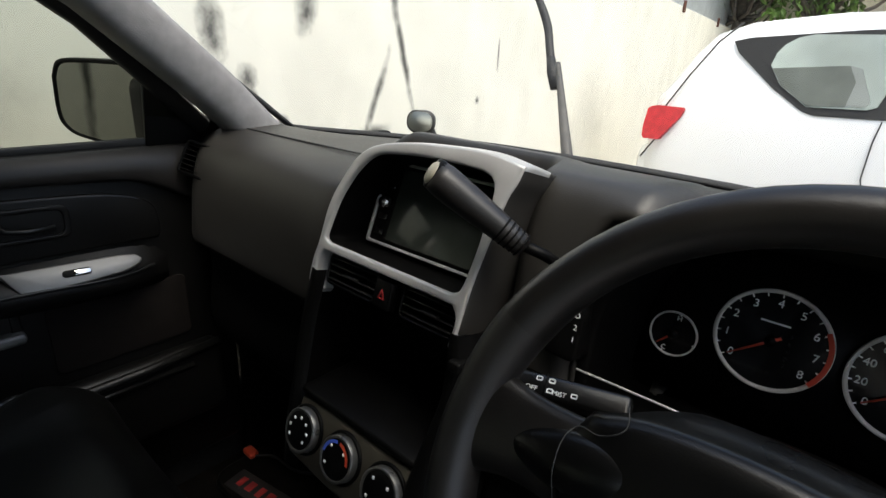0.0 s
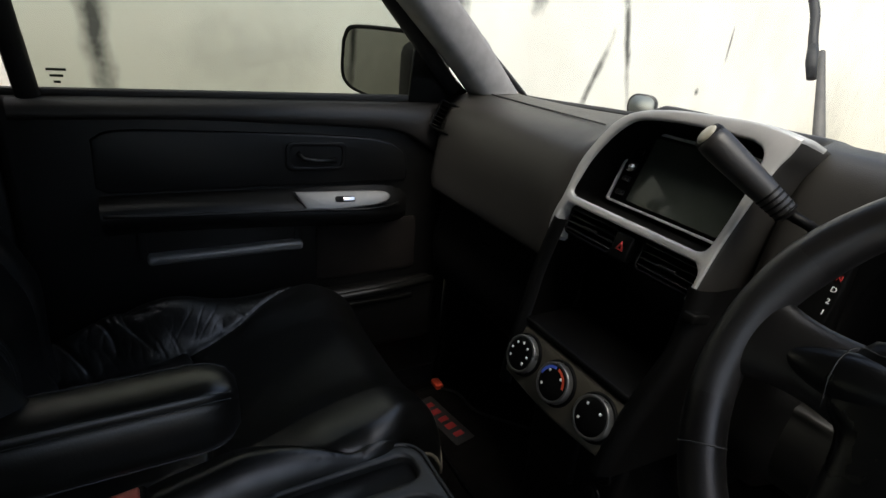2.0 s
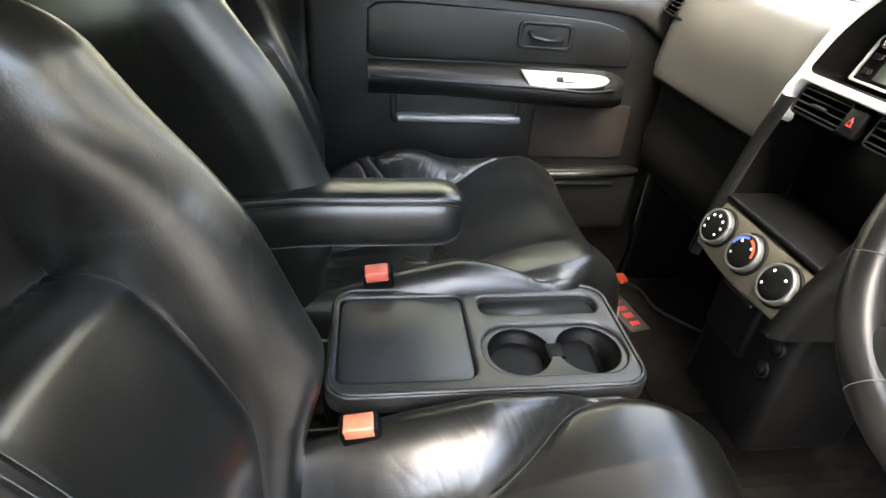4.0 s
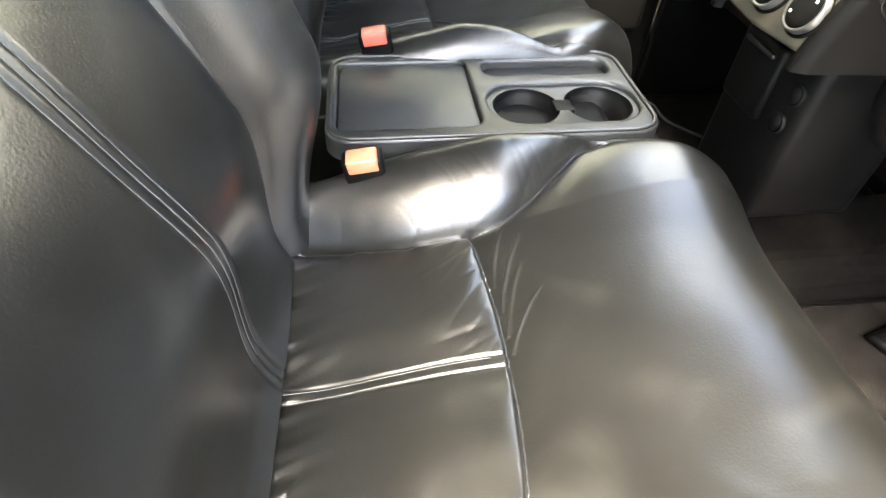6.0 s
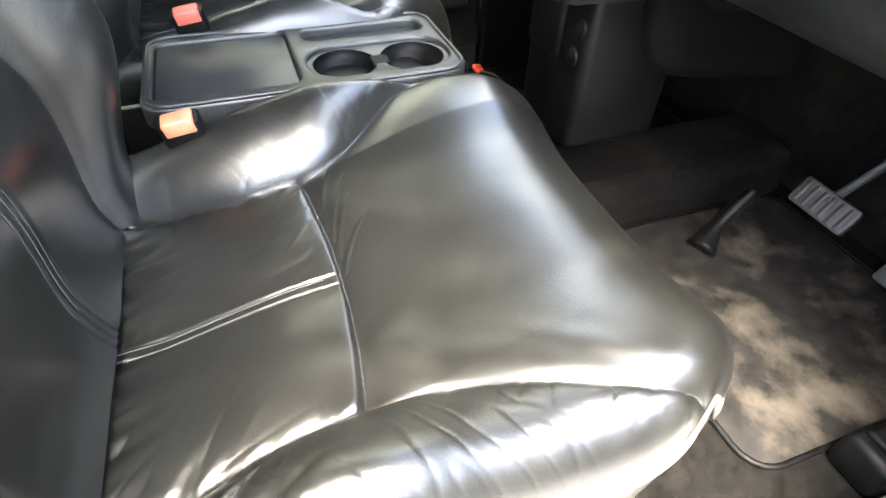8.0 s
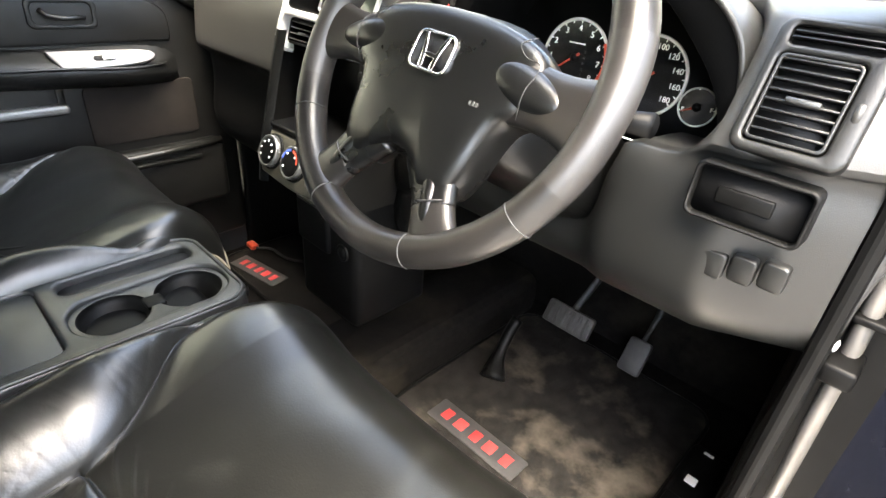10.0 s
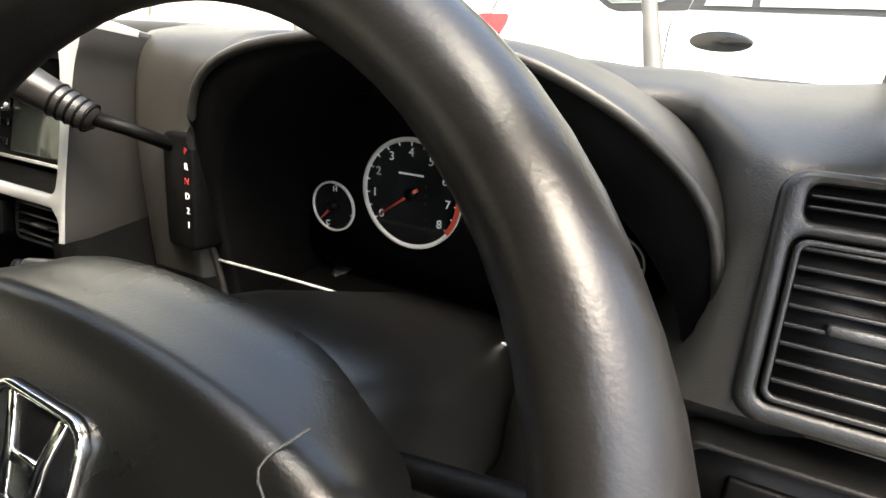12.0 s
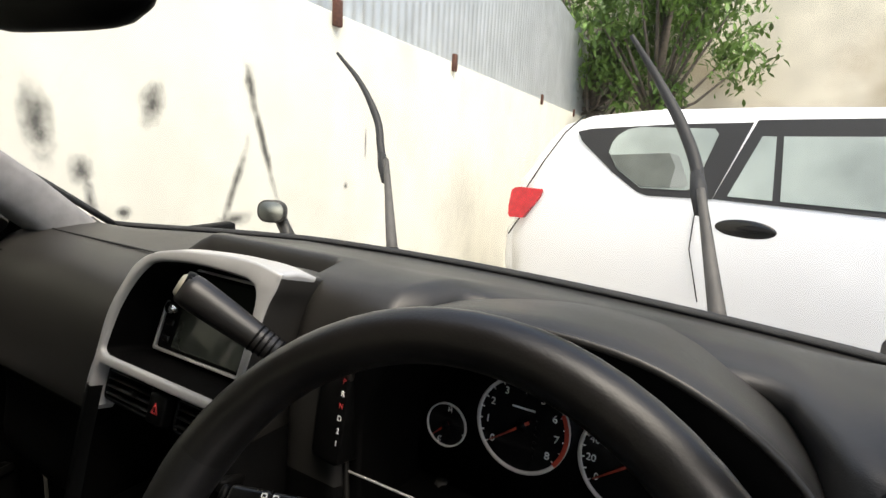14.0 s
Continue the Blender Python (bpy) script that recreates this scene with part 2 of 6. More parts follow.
def sharp(ob, angle=40):
    """Keep edges sharper than the angle crisp."""
    ob.data.set_sharp_from_angle(angle=radians(angle))
    return ob


def thing(name, label, category, group="", kind="", at=(0, 0, 0)):
    ob = new(name)
    ob.location = at
    ob.empty_display_size = 0.05
    return tagged(ob, label, category, group, kind)


def box(lo, hi, bevel=0.0, seg=2, m=None, bm=None):
    own = bm is None
    bm = bm or bmesh.new()
    g = bmesh.new()
    c = [(a + b) / 2 for a, b in zip(lo, hi)]
    s = [max(1e-4, abs(b - a)) for a, b in zip(lo, hi)]
    bmesh.ops.create_cube(g, size=1)
    for v in g.verts:
        v.co = Vector((v.co.x * s[0], v.co.y * s[1], v.co.z * s[2]))
    if bevel:
        bmesh.ops.bevel(g, geom=g.edges[:], offset=min(bevel, min(s) * 0.49), segments=seg, profile=0.5, affect="EDGES")
    for v in g.verts:
        v.co += Vector(c)
        if m is not None:
            v.co = m @ v.co
    me = bpy.data.meshes.new("tmp")
    g.to_mesh(me)
    g.free()
    bm.from_mesh(me)
    bpy.data.meshes.remove(me)
    return bm


def prism(outline, depth, bevel=0.0, m=None, seg=2, holes=()):
    """A plate: outline (x, y) counter-clockwise, from z = 0 down to -depth, with holes cut through."""
    bm = bmesh.new()
    loops = [list(outline)] + [list(h)[::-1] for h in holes]
    edges = []
    for lp in loops:
        vs = [bm.verts.new((p[0], p[1], 0)) for p in lp]
        edges += [bm.edges.new((vs[i], vs[(i + 1) % len(vs)])) for i in range(len(vs))]
    if holes:
        bmesh.ops.triangle_fill(bm, edges=edges, use_beauty=True, normal=(0, 0, 1))
    else:
        bm.faces.new([e.verts[0] for e in edges])
    bmesh.ops.recalc_face_normals(bm, faces=bm.faces[:])
    if bm.faces[0].normal.z < 0:
        bmesh.ops.reverse_faces(bm, faces=bm.faces[:])
    r = bmesh.ops.extrude_face_region(bm, geom=bm.faces[:])
    top = [v for v in bm.verts if v not in r["geom"]]
    new_v = [v for v in r["geom"] if isinstance(v, bmesh.types.BMVert)]
    for v in new_v:
        v.co.z -= depth
    bmesh.ops.recalc_face_normals(bm, faces=bm.faces[:])
    if bevel:
        rim = [e for e in bm.edges if abs(e.verts[0].co.z) < 1e-7 and abs(e.verts[1].co.z) < 1e-7
               and any(abs(f.normal.z) < 0.5 for f in e.link_faces)]
        bmesh.ops.bevel(bm, geom=rim, offset=bevel, segments=seg, profile=0.5, affect="EDGES", clamp_overlap=True)
    if m is not None:
        bmesh.ops.transform(bm, matrix=m, verts=bm.verts[:])
    return bm


def loft(rings, closed=False, cap=False):
    """Quads between rows of points."""
    n, k = len(rings), len(rings[0])
    verts = [tuple(p) for r in rings for p in r]
    faces = []
    for i in range(n - 1):
        for j in range(k if closed else k - 1):
            a, b = i * k + j, i * k + (j + 1) % k
            faces.append((a, b, b + k, a + k))
    if cap:
        faces.append(tuple(range(k))[::-1])
        faces.append(tuple((n - 1) * k + j for j in range(k)))
    return verts, [], faces


def tube(points, radius, sides=10, closed=False, cap=True):
    pts = [Vector(p) for p in points]
    n = len(pts)
    rings = []
    up = Vector((0, 0, 1))
    for i, p in enumerate(pts):
        a = pts[(i - 1) % n] if closed or i else p
        b = pts[(i + 1) % n] if closed or i < n - 1 else p
        d = (b - a).normalized()
        s = d.cross(up if abs(d.z) < 0.95 else Vector((1, 0, 0))).normalized()
        u = s.cross(d)
        r = radius[i] if isinstance(radius, (list, tuple)) else radius
        rings.append([p + (s * math.cos(t) + u * math.sin(t)) * r for t in [math.tau * j / sides for j in range(sides)]])
    if closed:
        rings.append(rings[0])
    return loft(rings, closed=True, cap=cap and not closed)


def rounded(x0, y0, x1, y1, r, n=5):
    pts = []
    for cx, cy, a in ((x1 - r, y1 - r, 0), (x0 + r, y1 - r, 90), (x0 + r, y0 + r, 180), (x1 - r, y0 + r, 270)):
        for i in range(n + 1):
            t = radians(a + 90 * i / n)
            pts.append((cx + r * math.cos(t), cy + r * math.sin(t)))
    return pts


def disc(r, n=32, cx=0, cy=0):
    return [(cx + r * math.cos(math.tau * i / n), cy + r * math.sin(math.tau * i / n)) for i in range(n)]


def lathe(profile, n=40, m=None):
    """Turn (radius, z) points about z."""
    rings = [[(r * math.cos(math.tau * i / n), r * math.sin(math.tau * i / n), z) for i in range(n)] for r, z in profile]
    v, e, f = loft(rings, closed=True)
    if m is not None:
        v = [tuple(m @ Vector(p)) for p in v]
    return v, e, f


def smooth01(t):
    t = max(0.0, min(1.0, t))
    return t * t * (3 - 2 * t)


def spline(points, n):
    """Catmull-Rom through the points."""
    P = [np.array(p, float) for p in points]
    P = [2 * P[0] - P[1]] + P + [2 * P[-1] - P[-2]]
    out = []
    k = len(P) - 3
    for i in range(n + 1):
        t = i / n * k
        j = min(int(t), k - 1)
        u = t - j
        a, b, c, d = P[j:j + 4]
        out.append(0.5 * ((2 * b) + (c - a) * u + (2 * a - 5 * b + 4 * c - d) * u * u + (3 * b - a - 3 * c + d) * u ** 3))
    return [tuple(float(q) for q in p) for p in out]


def lettering(text, size, m, mat, parent, name="marking", depth=0.0003):
    cu = bpy.data.curves.new("txt", "FONT")
    cu.body, cu.size, cu.extrude = text, size, depth
    cu.align_x, cu.align_y = "CENTER", "CENTER"
    tmp = bpy.data.objects.new("txt", cu)
    scene.collection.objects.link(tmp)
    bpy.context.view_layer.update()
    me = bpy.data.meshes.new_from_object(tmp.evaluated_get(bpy.context.evaluated_depsgraph_get()))
    bpy.data.objects.remove(tmp)
    bpy.data.curves.remove(cu)
    me.transform(m)
    me.materials.clear()
    me.materials.append(mat)
    me.name = name
    ob = new(name, me)
    ob.parent = parent
    return ob


def facing(p, ahead, right=(1, 0, 0)):
    """A frame at p whose z points along ahead, and x near right."""
    z = Vector(ahead).normalized()
    x = Vector(right)
    x = (x - z * x.dot(z)).normalized()
    y = z.cross(x)
    return Matrix((( x.x, y.x, z.x, p[0]), (x.y, y.y, z.y, p[1]), (x.z, y.z, z.z, p[2]), (0, 0, 0, 1)))


# ---- outside ----
WALL_M = pose(-1.1, 0, 0, 0, 0, math.degrees(math.atan(0.137)))   # along local y the side wall runs ahead


# Mould runs on the side wall: along, height, half width, half height, lean in degrees.
STAINS = [(1.985, 1.655, 0.03, 0.09, 8), (2.06, 1.42, 0.022, 0.30, 18), (1.88, 1.27, 0.022, 0.19, -25), (1.505, 1.56, 0.045, 0.07, -20), (1.125, 1.48, 0.04, 0.11, 3),
          (1.24, 1.345, 0.035, 0.05, 0), (1.262, 1.25, 0.02, 0.08, 8), (2.93, 1.46, 0.012, 0.09, 0), (0.09, 1.36, 0.03, 0.22, 2), (1.87, 1.12, 0.09, 0.03, 0),
          (1.37, 1.2, 0.03, 0.02, 0), (2.72, 1.21, 0.02, 0.02, 0), (0.45, 1.30, 0.201, 0.10, 0), (4.6, 1.0, 0.5, 0.35, 0)]


def wall_material(name, stains=()):
    """Cream render, damp patches, and mould with ragged edges at the places given."""
    m = material(name, (0.80, 0.77, 0.66), 0.9, vary=0.08, scale=2.5, bump=0.1, bump_scale=40, stain=0.35, stain_color=(0.42, 0.41, 0.34), stain_scale=1.3)
    nt = m.node_tree
    b = nt.nodes["Principled BSDF"]
    col = b.inputs["Base Color"].links[0].from_socket
    tc = nt.nodes.new("ShaderNodeTexCoord")
    nz = nt.nodes.new("ShaderNodeTexNoise")
    nz.inputs["Scale"].default_value, nz.inputs["Detail"].default_value, nz.inputs["Roughness"].default_value = 14, 6, 0.65
    nt.links.new(tc.outputs["Object"], nz.inputs["Vector"])
    for y, z, w, h, lean in stains:
        mp = nt.nodes.new("ShaderNodeMapping")
        mp.vector_type = "TEXTURE"
        mp.inputs["Location"].default_value = (0, y, z)
        mp.inputs["Rotation"].default_value = (radians(lean), 0, 0)
        mp.inputs["Scale"].default_value = (10, w * 1.5, h * 1.5)
        nt.links.new(tc.outputs["Object"], mp.inputs["Vector"])
        ln = nt.nodes.new("ShaderNodeVectorMath")
        ln.operation = "LENGTH"
        nt.links.new(mp.outputs[0], ln.inputs[0])
        ad = nt.nodes.new("ShaderNodeMath")
        ad.operation = "MULTIPLY_ADD"
        nt.links.new(nz.outputs["Fac"], ad.inputs[0])
        ad.inputs[1].default_value = 1.3
        nt.links.new(ln.outputs["Value"], ad.inputs[2])
        mr = nt.nodes.new("ShaderNodeMapRange")
        mr.inputs["From Min"].default_value, mr.inputs["From Max"].default_value = 0.75, 1.5
        mr.inputs["To Min"].default_value, mr.inputs["To Max"].default_value = (0.93, 0.0) if w < 0.2 else (0.22, 0.0)
        nt.links.new(ad.outputs[0], mr.inputs["Value"])
        mx = nt.nodes.new("ShaderNodeMix")
        mx.data_type = "RGBA"
        nt.links.new(mr.outputs[0], mx.inputs["Factor"])
        nt.links.new(col, mx.inputs["A"])
        mx.inputs["B"].default_value = (0.05, 0.05, 0.045, 1)
        col = mx.outputs["Result"]
    nt.links.new(col, b.inputs["Base Color"])
    return m


RENDER = wall_material("stained_cream_render", STAINS)
RENDER_PLAIN = wall_material("plain_cream_render")
RENDER_DAMP = material("damp_cream_render", (0.66, 0.6, 0.48), 0.9, vary=0.15, scale=1.2, bump=0.5, bump_scale=20, stain=0.75, stain_color=(0.3, 0.22, 0.13), stain_scale=0.55)
CORRUGATED = material("galvanised_sheet", (0.5, 0.53, 0.55), 0.45, metal=0.6, vary=0.12, scale=4, bump=0.05)
RUST = material("rusty_iron", (0.09, 0.035, 0.022), 0.85, vary=0.4, scale=60, bump=0.5)
GROUND = material("grey_concrete_yard", (0.2, 0.195, 0.185), 0.9, vary=0.2, scale=3, bump=0.4, bump_scale=60, stain=0.4, stain_color=(0.18, 0.17, 0.16), stain_scale=0.8)


def setting(name, bm, mat, label, category, smooth=False):
    ob = part(name, bm, mat, None, "", smooth)
    return tagged(ob, label, category, "", "structure")


g = bmesh.new()
bmesh.ops.create_grid(g, x_segments=40, y_segments=40, size=300)
setting("ground", g, GROUND, "grey concrete yard round the parked cars", "ground")
setting("wall_left", box((-0.2, -9, 0), (0, 12.4, 2.1), 0.01), RENDER, "cream rendered yard wall with black mould streaks", "wall").matrix_world = WALL_M


# Corrugated sheet fence standing on the wall, with rusty brackets.
bm = bmesh.new()
rows = []
for i in range(0, 420):
    y = 1.0 + i * 0.027
    x = -0.07 + 0.012 * math.sin(i * math.pi / 2)
    rows.append((bm.verts.new((x, y, 2.085)), bm.verts.new((x, y, 3.6))))
for a, b in zip(rows, rows[1:]):
    bm.faces.new((a[0], b[0], b[1], a[1]))
bmesh.ops.transform(bm, matrix=WALL_M, verts=bm.verts[:])
fence = part("corrugated_fence", bm, CORRUGATED, None, smooth=True)
tagged(fence, "pale galvanised corrugated sheet fence above the wall", "fence", "", "structure")
for y in (4.25, 7.5, 10.2, 2.6):
    br = part("bracket", box((0.0, y - 0.03, 2.03), (0.03, y + 0.03, 2.16), 0.006, m=WALL_M), RUST)
    tagged(br, "rusty iron bracket under the sheet fence", "bracket", "fence brackets")

setting("wall_back", box((-5, 12.5, 0), (14, 12.8, 7.0), 0.01), RENDER_DAMP, "tall cream rendered wall with brown damp patches behind the parked car", "wall")
setting("wall_right", box((7.0, -9, 0), (7.2, 12.4, 2.6), 0.01), RENDER_PLAIN, "plain rendered wall closing the yard", "wall")
setting("wall_behind", box((-3, -9.3, 0), (7.2, -9.0, 2.6), 0.01), RENDER_PLAIN, "plain rendered wall closing the yard", "wall")


# ---- the tree behind the white car ----
LEAF = material("green_leaves", (0.1, 0.18, 0.03), 0.5, vary=0.5, scale=3, bump=0.0)
BARK = material("grey_bark", (0.12, 0.1, 0.08), 0.9, vary=0.4, scale=20, bump=0.8, bump_scale=60)


def tree(at, height, spread, seed, leaves=5200):
    rng = random.Random(seed)
    t = thing("tree", "leafy green tree overhanging the yard wall", "tree", at=at)
    part("trunk", tube([(0, 0, 0), (0.05, 0, height * 0.3), (0.0, 0.05, height * 0.6), (0.1, 0, height * 0.85)], [0.14, 0.11, 0.08, 0.03], 10), BARK, t)
    clumps = []
    for i in range(26):
        a, r = rng.random() * math.tau, spread * rng.random() ** 0.6
        z = height * (0.42 + 0.55 * rng.random())
        p = (r * math.cos(a), r * math.sin(a), z)
        clumps.append((p, 0.28 + 0.35 * rng.random()))
        part("limb", tube([(0, 0, height * 0.4), (p[0] * 0.5, p[1] * 0.5, z * 0.75 + 0.1), p], [0.05, 0.03, 0.012], 6), BARK, t)
    verts, faces = [], []
    for k in range(leaves):
        (cx, cy, cz), cr = rng.choice(clumps)
        d = Vector((rng.gauss(0, 1), rng.gauss(0, 1), rng.gauss(0, 0.8))).normalized() * cr * (0.4 + 0.75 * rng.random())
        p = Vector((cx, cy, cz)) + d
        s = 0.05 + 0.05 * rng.random()
        m = Euler((rng.uniform(0.2, 1.4), rng.uniform(-0.5, 0.5), rng.random() * math.tau)).to_matrix()
        i = len(verts)
        for q in ((0, -1, 0), (0.42, -0.2, 0.08), (0.3, 0.55, 0.05), (0, 1.1, -0.1), (-0.3, 0.55, 0.05), (-0.42, -0.2, 0.08)):
            verts.append(tuple(p + m @ (Vector(q) * s)))
        faces += [(i, i + 1, i + 2, i + 3), (i, i + 3, i + 4, i + 5)]
    c = part("crown", (verts, [], faces), LEAF, t, smooth=False)
    return t


tree((-1.3, 11.3, 0), 5.2, 1.5, 3)
tree((-2.6, 11.6, 0), 5.6, 1.3, 8)


# ---- white car parked across ----
def white_car():
    t = thing("parked_car", "white estate car parked across the yard ahead", "car", at=(0, 0, 0))
    # local frame: x runs from its tail towards its nose, y away from us, z up
    m = Matrix.Translation((-1.13, 4.25, 0)) @ Matrix.Rotation(math.atan(-0.22), 4, "Z")

    # body side as a lofted shell: stations along x, profile (y, z)
    stations = [(-0.01, 0.62, 1.12, 0.10), (0.03, 0.45, 1.32, 0.05), (0.16, 0.32, 1.56, 0.02), (0.28, 0.28, 1.675, 0.01), (0.5, 0.26, 1.742, 0), (0.9, 0.24, 1.780, 0), (1.6, 0.24, 1.797, 0), (2.4, 0.24, 1.795, 0), (3.1, 0.24, 1.74, 0)]
    rings = []
    for x, zl, zh, inset in stations:
        zw = min(1.22, zh - 0.05)
        prof = [(0.10 + inset, zl), (0.02 + inset, zl + 0.06), (0.0 + inset, 0.75), (0.015 + inset, 0.95), (0.03 + inset, 1.08), (0.05 + inset, zw),
                (0.12 + inset + 0.25 * max(0, zh - 1.4) * 0.3, (zw + zh) / 2), (0.22 + inset, zh - 0.06), (0.28 + inset, zh - 0.02), (0.45, zh), (0.9, zh + 0.015), (1.35, zh), (1.6, zh - 0.06), (1.75, 1.1), (1.8, zl)]
        rings.append([m @ Vector((x, y, z)) for y, z in prof])
    sharp(part("body", loft(rings), WHITE_PAINT, t), 50)
    ring0 = rings[0]
    part("tailgate", ([tuple(p) for p in ring0], [], [tuple(range(len(ring0)))]), WHITE_PAINT, t, smooth=False)

    def on_side(x, z):
        zw, zh = 1.22, 1.785
        if z < zw:
            y = 0.03 + (z - 1.08) / 0.14 * 0.02
        else:
            y = 0.05 + (z - zw) / (zh - 0.06 - zw) * 0.17
        x += -0.055 * max(0, min(1, (z - 1.22) / 0.4)) * max(0, min(1, (2.0 - x) / 1.4))
        return m @ Vector((x, y - 0.006, z))

    def pane(name, pts, mat, depth, parent, lift=0.0):
        v = [on_side(x, z) + m.to_3x3() @ Vector((0, -lift, 0)) for x, z in pts]
        back = [p + m.to_3x3() @ Vector((0, depth, 0)) for p in v]
        n = len(v)
        f = [tuple(range(n)), tuple(range(2 * n - 1, n - 1, -1))] + [(i, i + n, (i + 1) % n + n, (i + 1) % n) for i in range(n)]
        return part(name, ([tuple(p) for p in v + back], [], f), mat, parent, smooth=False)
    quarter = [(0.50, 1.605), (0.545, 1.535), (0.80, 1.335), (0.99, 1.222), (1.06, 1.205), (1.455, 1.222), (1.60, 1.690), (1.17, 1.672), (0.60, 1.628)]
    w = pane("quarter_window", quarter, RUBBER, 0.02, t)
    # Flat tones on the pane: pale wall reflection above, dim interior below, all painted.
    pane("pane", [(0.76, 1.47), (0.775, 1.54), (0.81, 1.590), (0.87, 1.630), (0.95, 1.648), (1.40, 1.648), (1.43, 1.615), (1.345, 1.280), (1.30, 1.262), (1.01, 1.250), (0.835, 1.36)], SUV_GLASS, 0.01, w, 0.008)
    pane("dim_patch", [(0.775, 1.452), (1.165, 1.485), (1.215, 1.40), (1.20, 1.268), (1.01, 1.256), (0.84, 1.362)], SUV_DIM, 0.004, w, 0.012)
    pane("mid_patch", [(1.165, 1.485), (1.225, 1.47), (1.31, 1.30), (1.29, 1.275), (1.20, 1.272), (1.215, 1.40)], SUV_MID, 0.004, w, 0.0118)
    door = [(1.46, 1.226), (1.62, 1.705), (2.2, 1.722), (2.9, 1.715), (2.95, 1.215)]
    w = pane("door_window", door, RUBBER, 0.02, t, 0.001)
    pane("pane", [(1.54, 1.25), (1.66, 1.61), (1.73, 1.61), (1.775, 1.25)], SUV_GLASS, 0.01, w, 0.008)
    pane("pane", [(1.815, 1.25), (1.765, 1.612), (2.3, 1.628), (2.85, 1.635), (2.88, 1.25)], SUV_GLASS, 0.01, w, 0.008)
    # tail lamp wrapping round the corner
    lamp = pane("tail_lamp", [(0.0, 1.142), (0.03, 1.160), (0.07, 1.168), (0.26, 1.170), (0.275, 1.155), (0.255, 1.10), (0.20, 1.025), (0.135, 0.937), (0.02, 0.930), (0.0, 0.95), (-0.008, 1.02)], RED_LENS, 0.05, t, 0.006)
    # door handle recess
    part("door_handle", prism([(1.665 + 0.165 * math.cos(a), 1.070 + 0.056 * math.sin(a)) for a in [math.tau * i / 28 for i in range(28)]], 0.02, 0.008,
                              m @ Matrix(((1, 0, 0, 0), (0, 0, -1, 0.022), (0, 1, 0, 0), (0, 0, 0, 1)))), GLOSS, t, "dark recessed door handle")
    # tailgate gap and door gap
    part("door_gap", tube([on_side(1.385, 1.21), on_side(1.376, 1.10), on_side(1.382, 0.909), on_side(1.486, 0.6)], 0.004, 6), RUBBER, t)
    part("tailgate_gap", tube([on_side(0.52, 1.72), on_side(0.40, 1.60), on_side(0.25, 1.38), on_side(0.13, 1.17)], 0.006, 6), RUBBER, t)
    part("roof_fin", box((0.86, 0.62, 1.765), (1.02, 0.68, 1.80), 0.016, 3, m=m), WHITE_PAINT, t)
    part("bumper", box((-0.11, 0.07, 0.42), (0.40, 1.74, 0.90), 0.13, 5, m=m), WHITE_PAINT, t)
    part("bumper_gap", tube([on_side(0.11, 0.935), on_side(0.07, 0.87), on_side(0.03, 0.80)], 0.006, 6), RUBBER, t)
    return t


# Window tones with the reflection and the dim interior put into the colour.
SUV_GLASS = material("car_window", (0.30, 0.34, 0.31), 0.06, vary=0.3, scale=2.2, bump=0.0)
SUV_DIM = material("dim_window_tone", (0.10, 0.11, 0.095), 0.1, vary=0.2, scale=6, bump=0.0)
SUV_MID = material("mid_window_tone", (0.20, 0.215, 0.20), 0.1, vary=0.2, scale=6, bump=0.0)
white_car()


# ---- shell of the car we sit in ----
def y_screen(x):
    return 1.12 + 0.03 * x - 0.25 * x * x


def z_screen(x):
    return 1.290 - 0.014 * max(0.0, min(1.0, (-x - 0.2) / 0.4))


shell = material("car_shell", (0.30, 0.29, 0.27), 0.8, vary=0.1, scale=20, bump=0.3)
# Unseen headliner kept dark, so less light bounces onto the seats.
CLOTH = material("headliner_cloth", (0.045, 0.044, 0.041), 0.95, vary=0.08, scale=50, bump=0.4)
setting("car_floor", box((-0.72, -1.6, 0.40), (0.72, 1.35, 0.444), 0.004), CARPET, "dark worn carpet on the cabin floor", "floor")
rows = []
for i in range(13):
    y = 0.42 - i * 0.19
    z = 1.66 - 0.06 * max(0, (y - 0.1) / 0.32) ** 2
    # Unseen roof edge drawn forward and to the right to shade the seats.
    rows.append([(x, y + (0.13 * (1 - (x / 0.6) ** 2) if i == 0 else 0), z + 0.03 - 0.09 * (x / 0.6) ** 2) for x in np.linspace(-0.62, 0.70, 14)])
rows_up = [[(x, y, z + 0.04) for x, y, z in r] for r in rows]
v1, _, f1 = loft(rows)
v2, _, f2 = loft(rows_up)
n1 = len(v1)
setting("car_roof", (v1 + v2, [], [f[::-1] for f in f1] + [tuple(i + n1 for i in f) for f in f2]), CLOTH, "unseen cloth headliner under the car roof, darkened to cut bounced light", "ceiling", True)
for s, side in ((-1, "left"), (1, "right")):
    setting("kick_panel_" + side, box((s * 0.725 - 0.02, 0.84 if s < 0 else 0.90, 0.42), (s * 0.725 + 0.02, 1.34, 1.24), 0.01), DOOR, "black footwell side panel", "panel")
    pane = part("rear_side_glass_" + side, ([(s * 0.73, -0.25, 1.25), (s * 0.73, -1.6, 1.25), (s * 0.62, -1.6, 1.65), (s * 0.62, -0.25, 1.65)], [], [(0, 1, 2, 3)]), GLASS_DARK, None, smooth=False)
    tagged(pane, "tinted rear side window glass", "window", "", "structure")
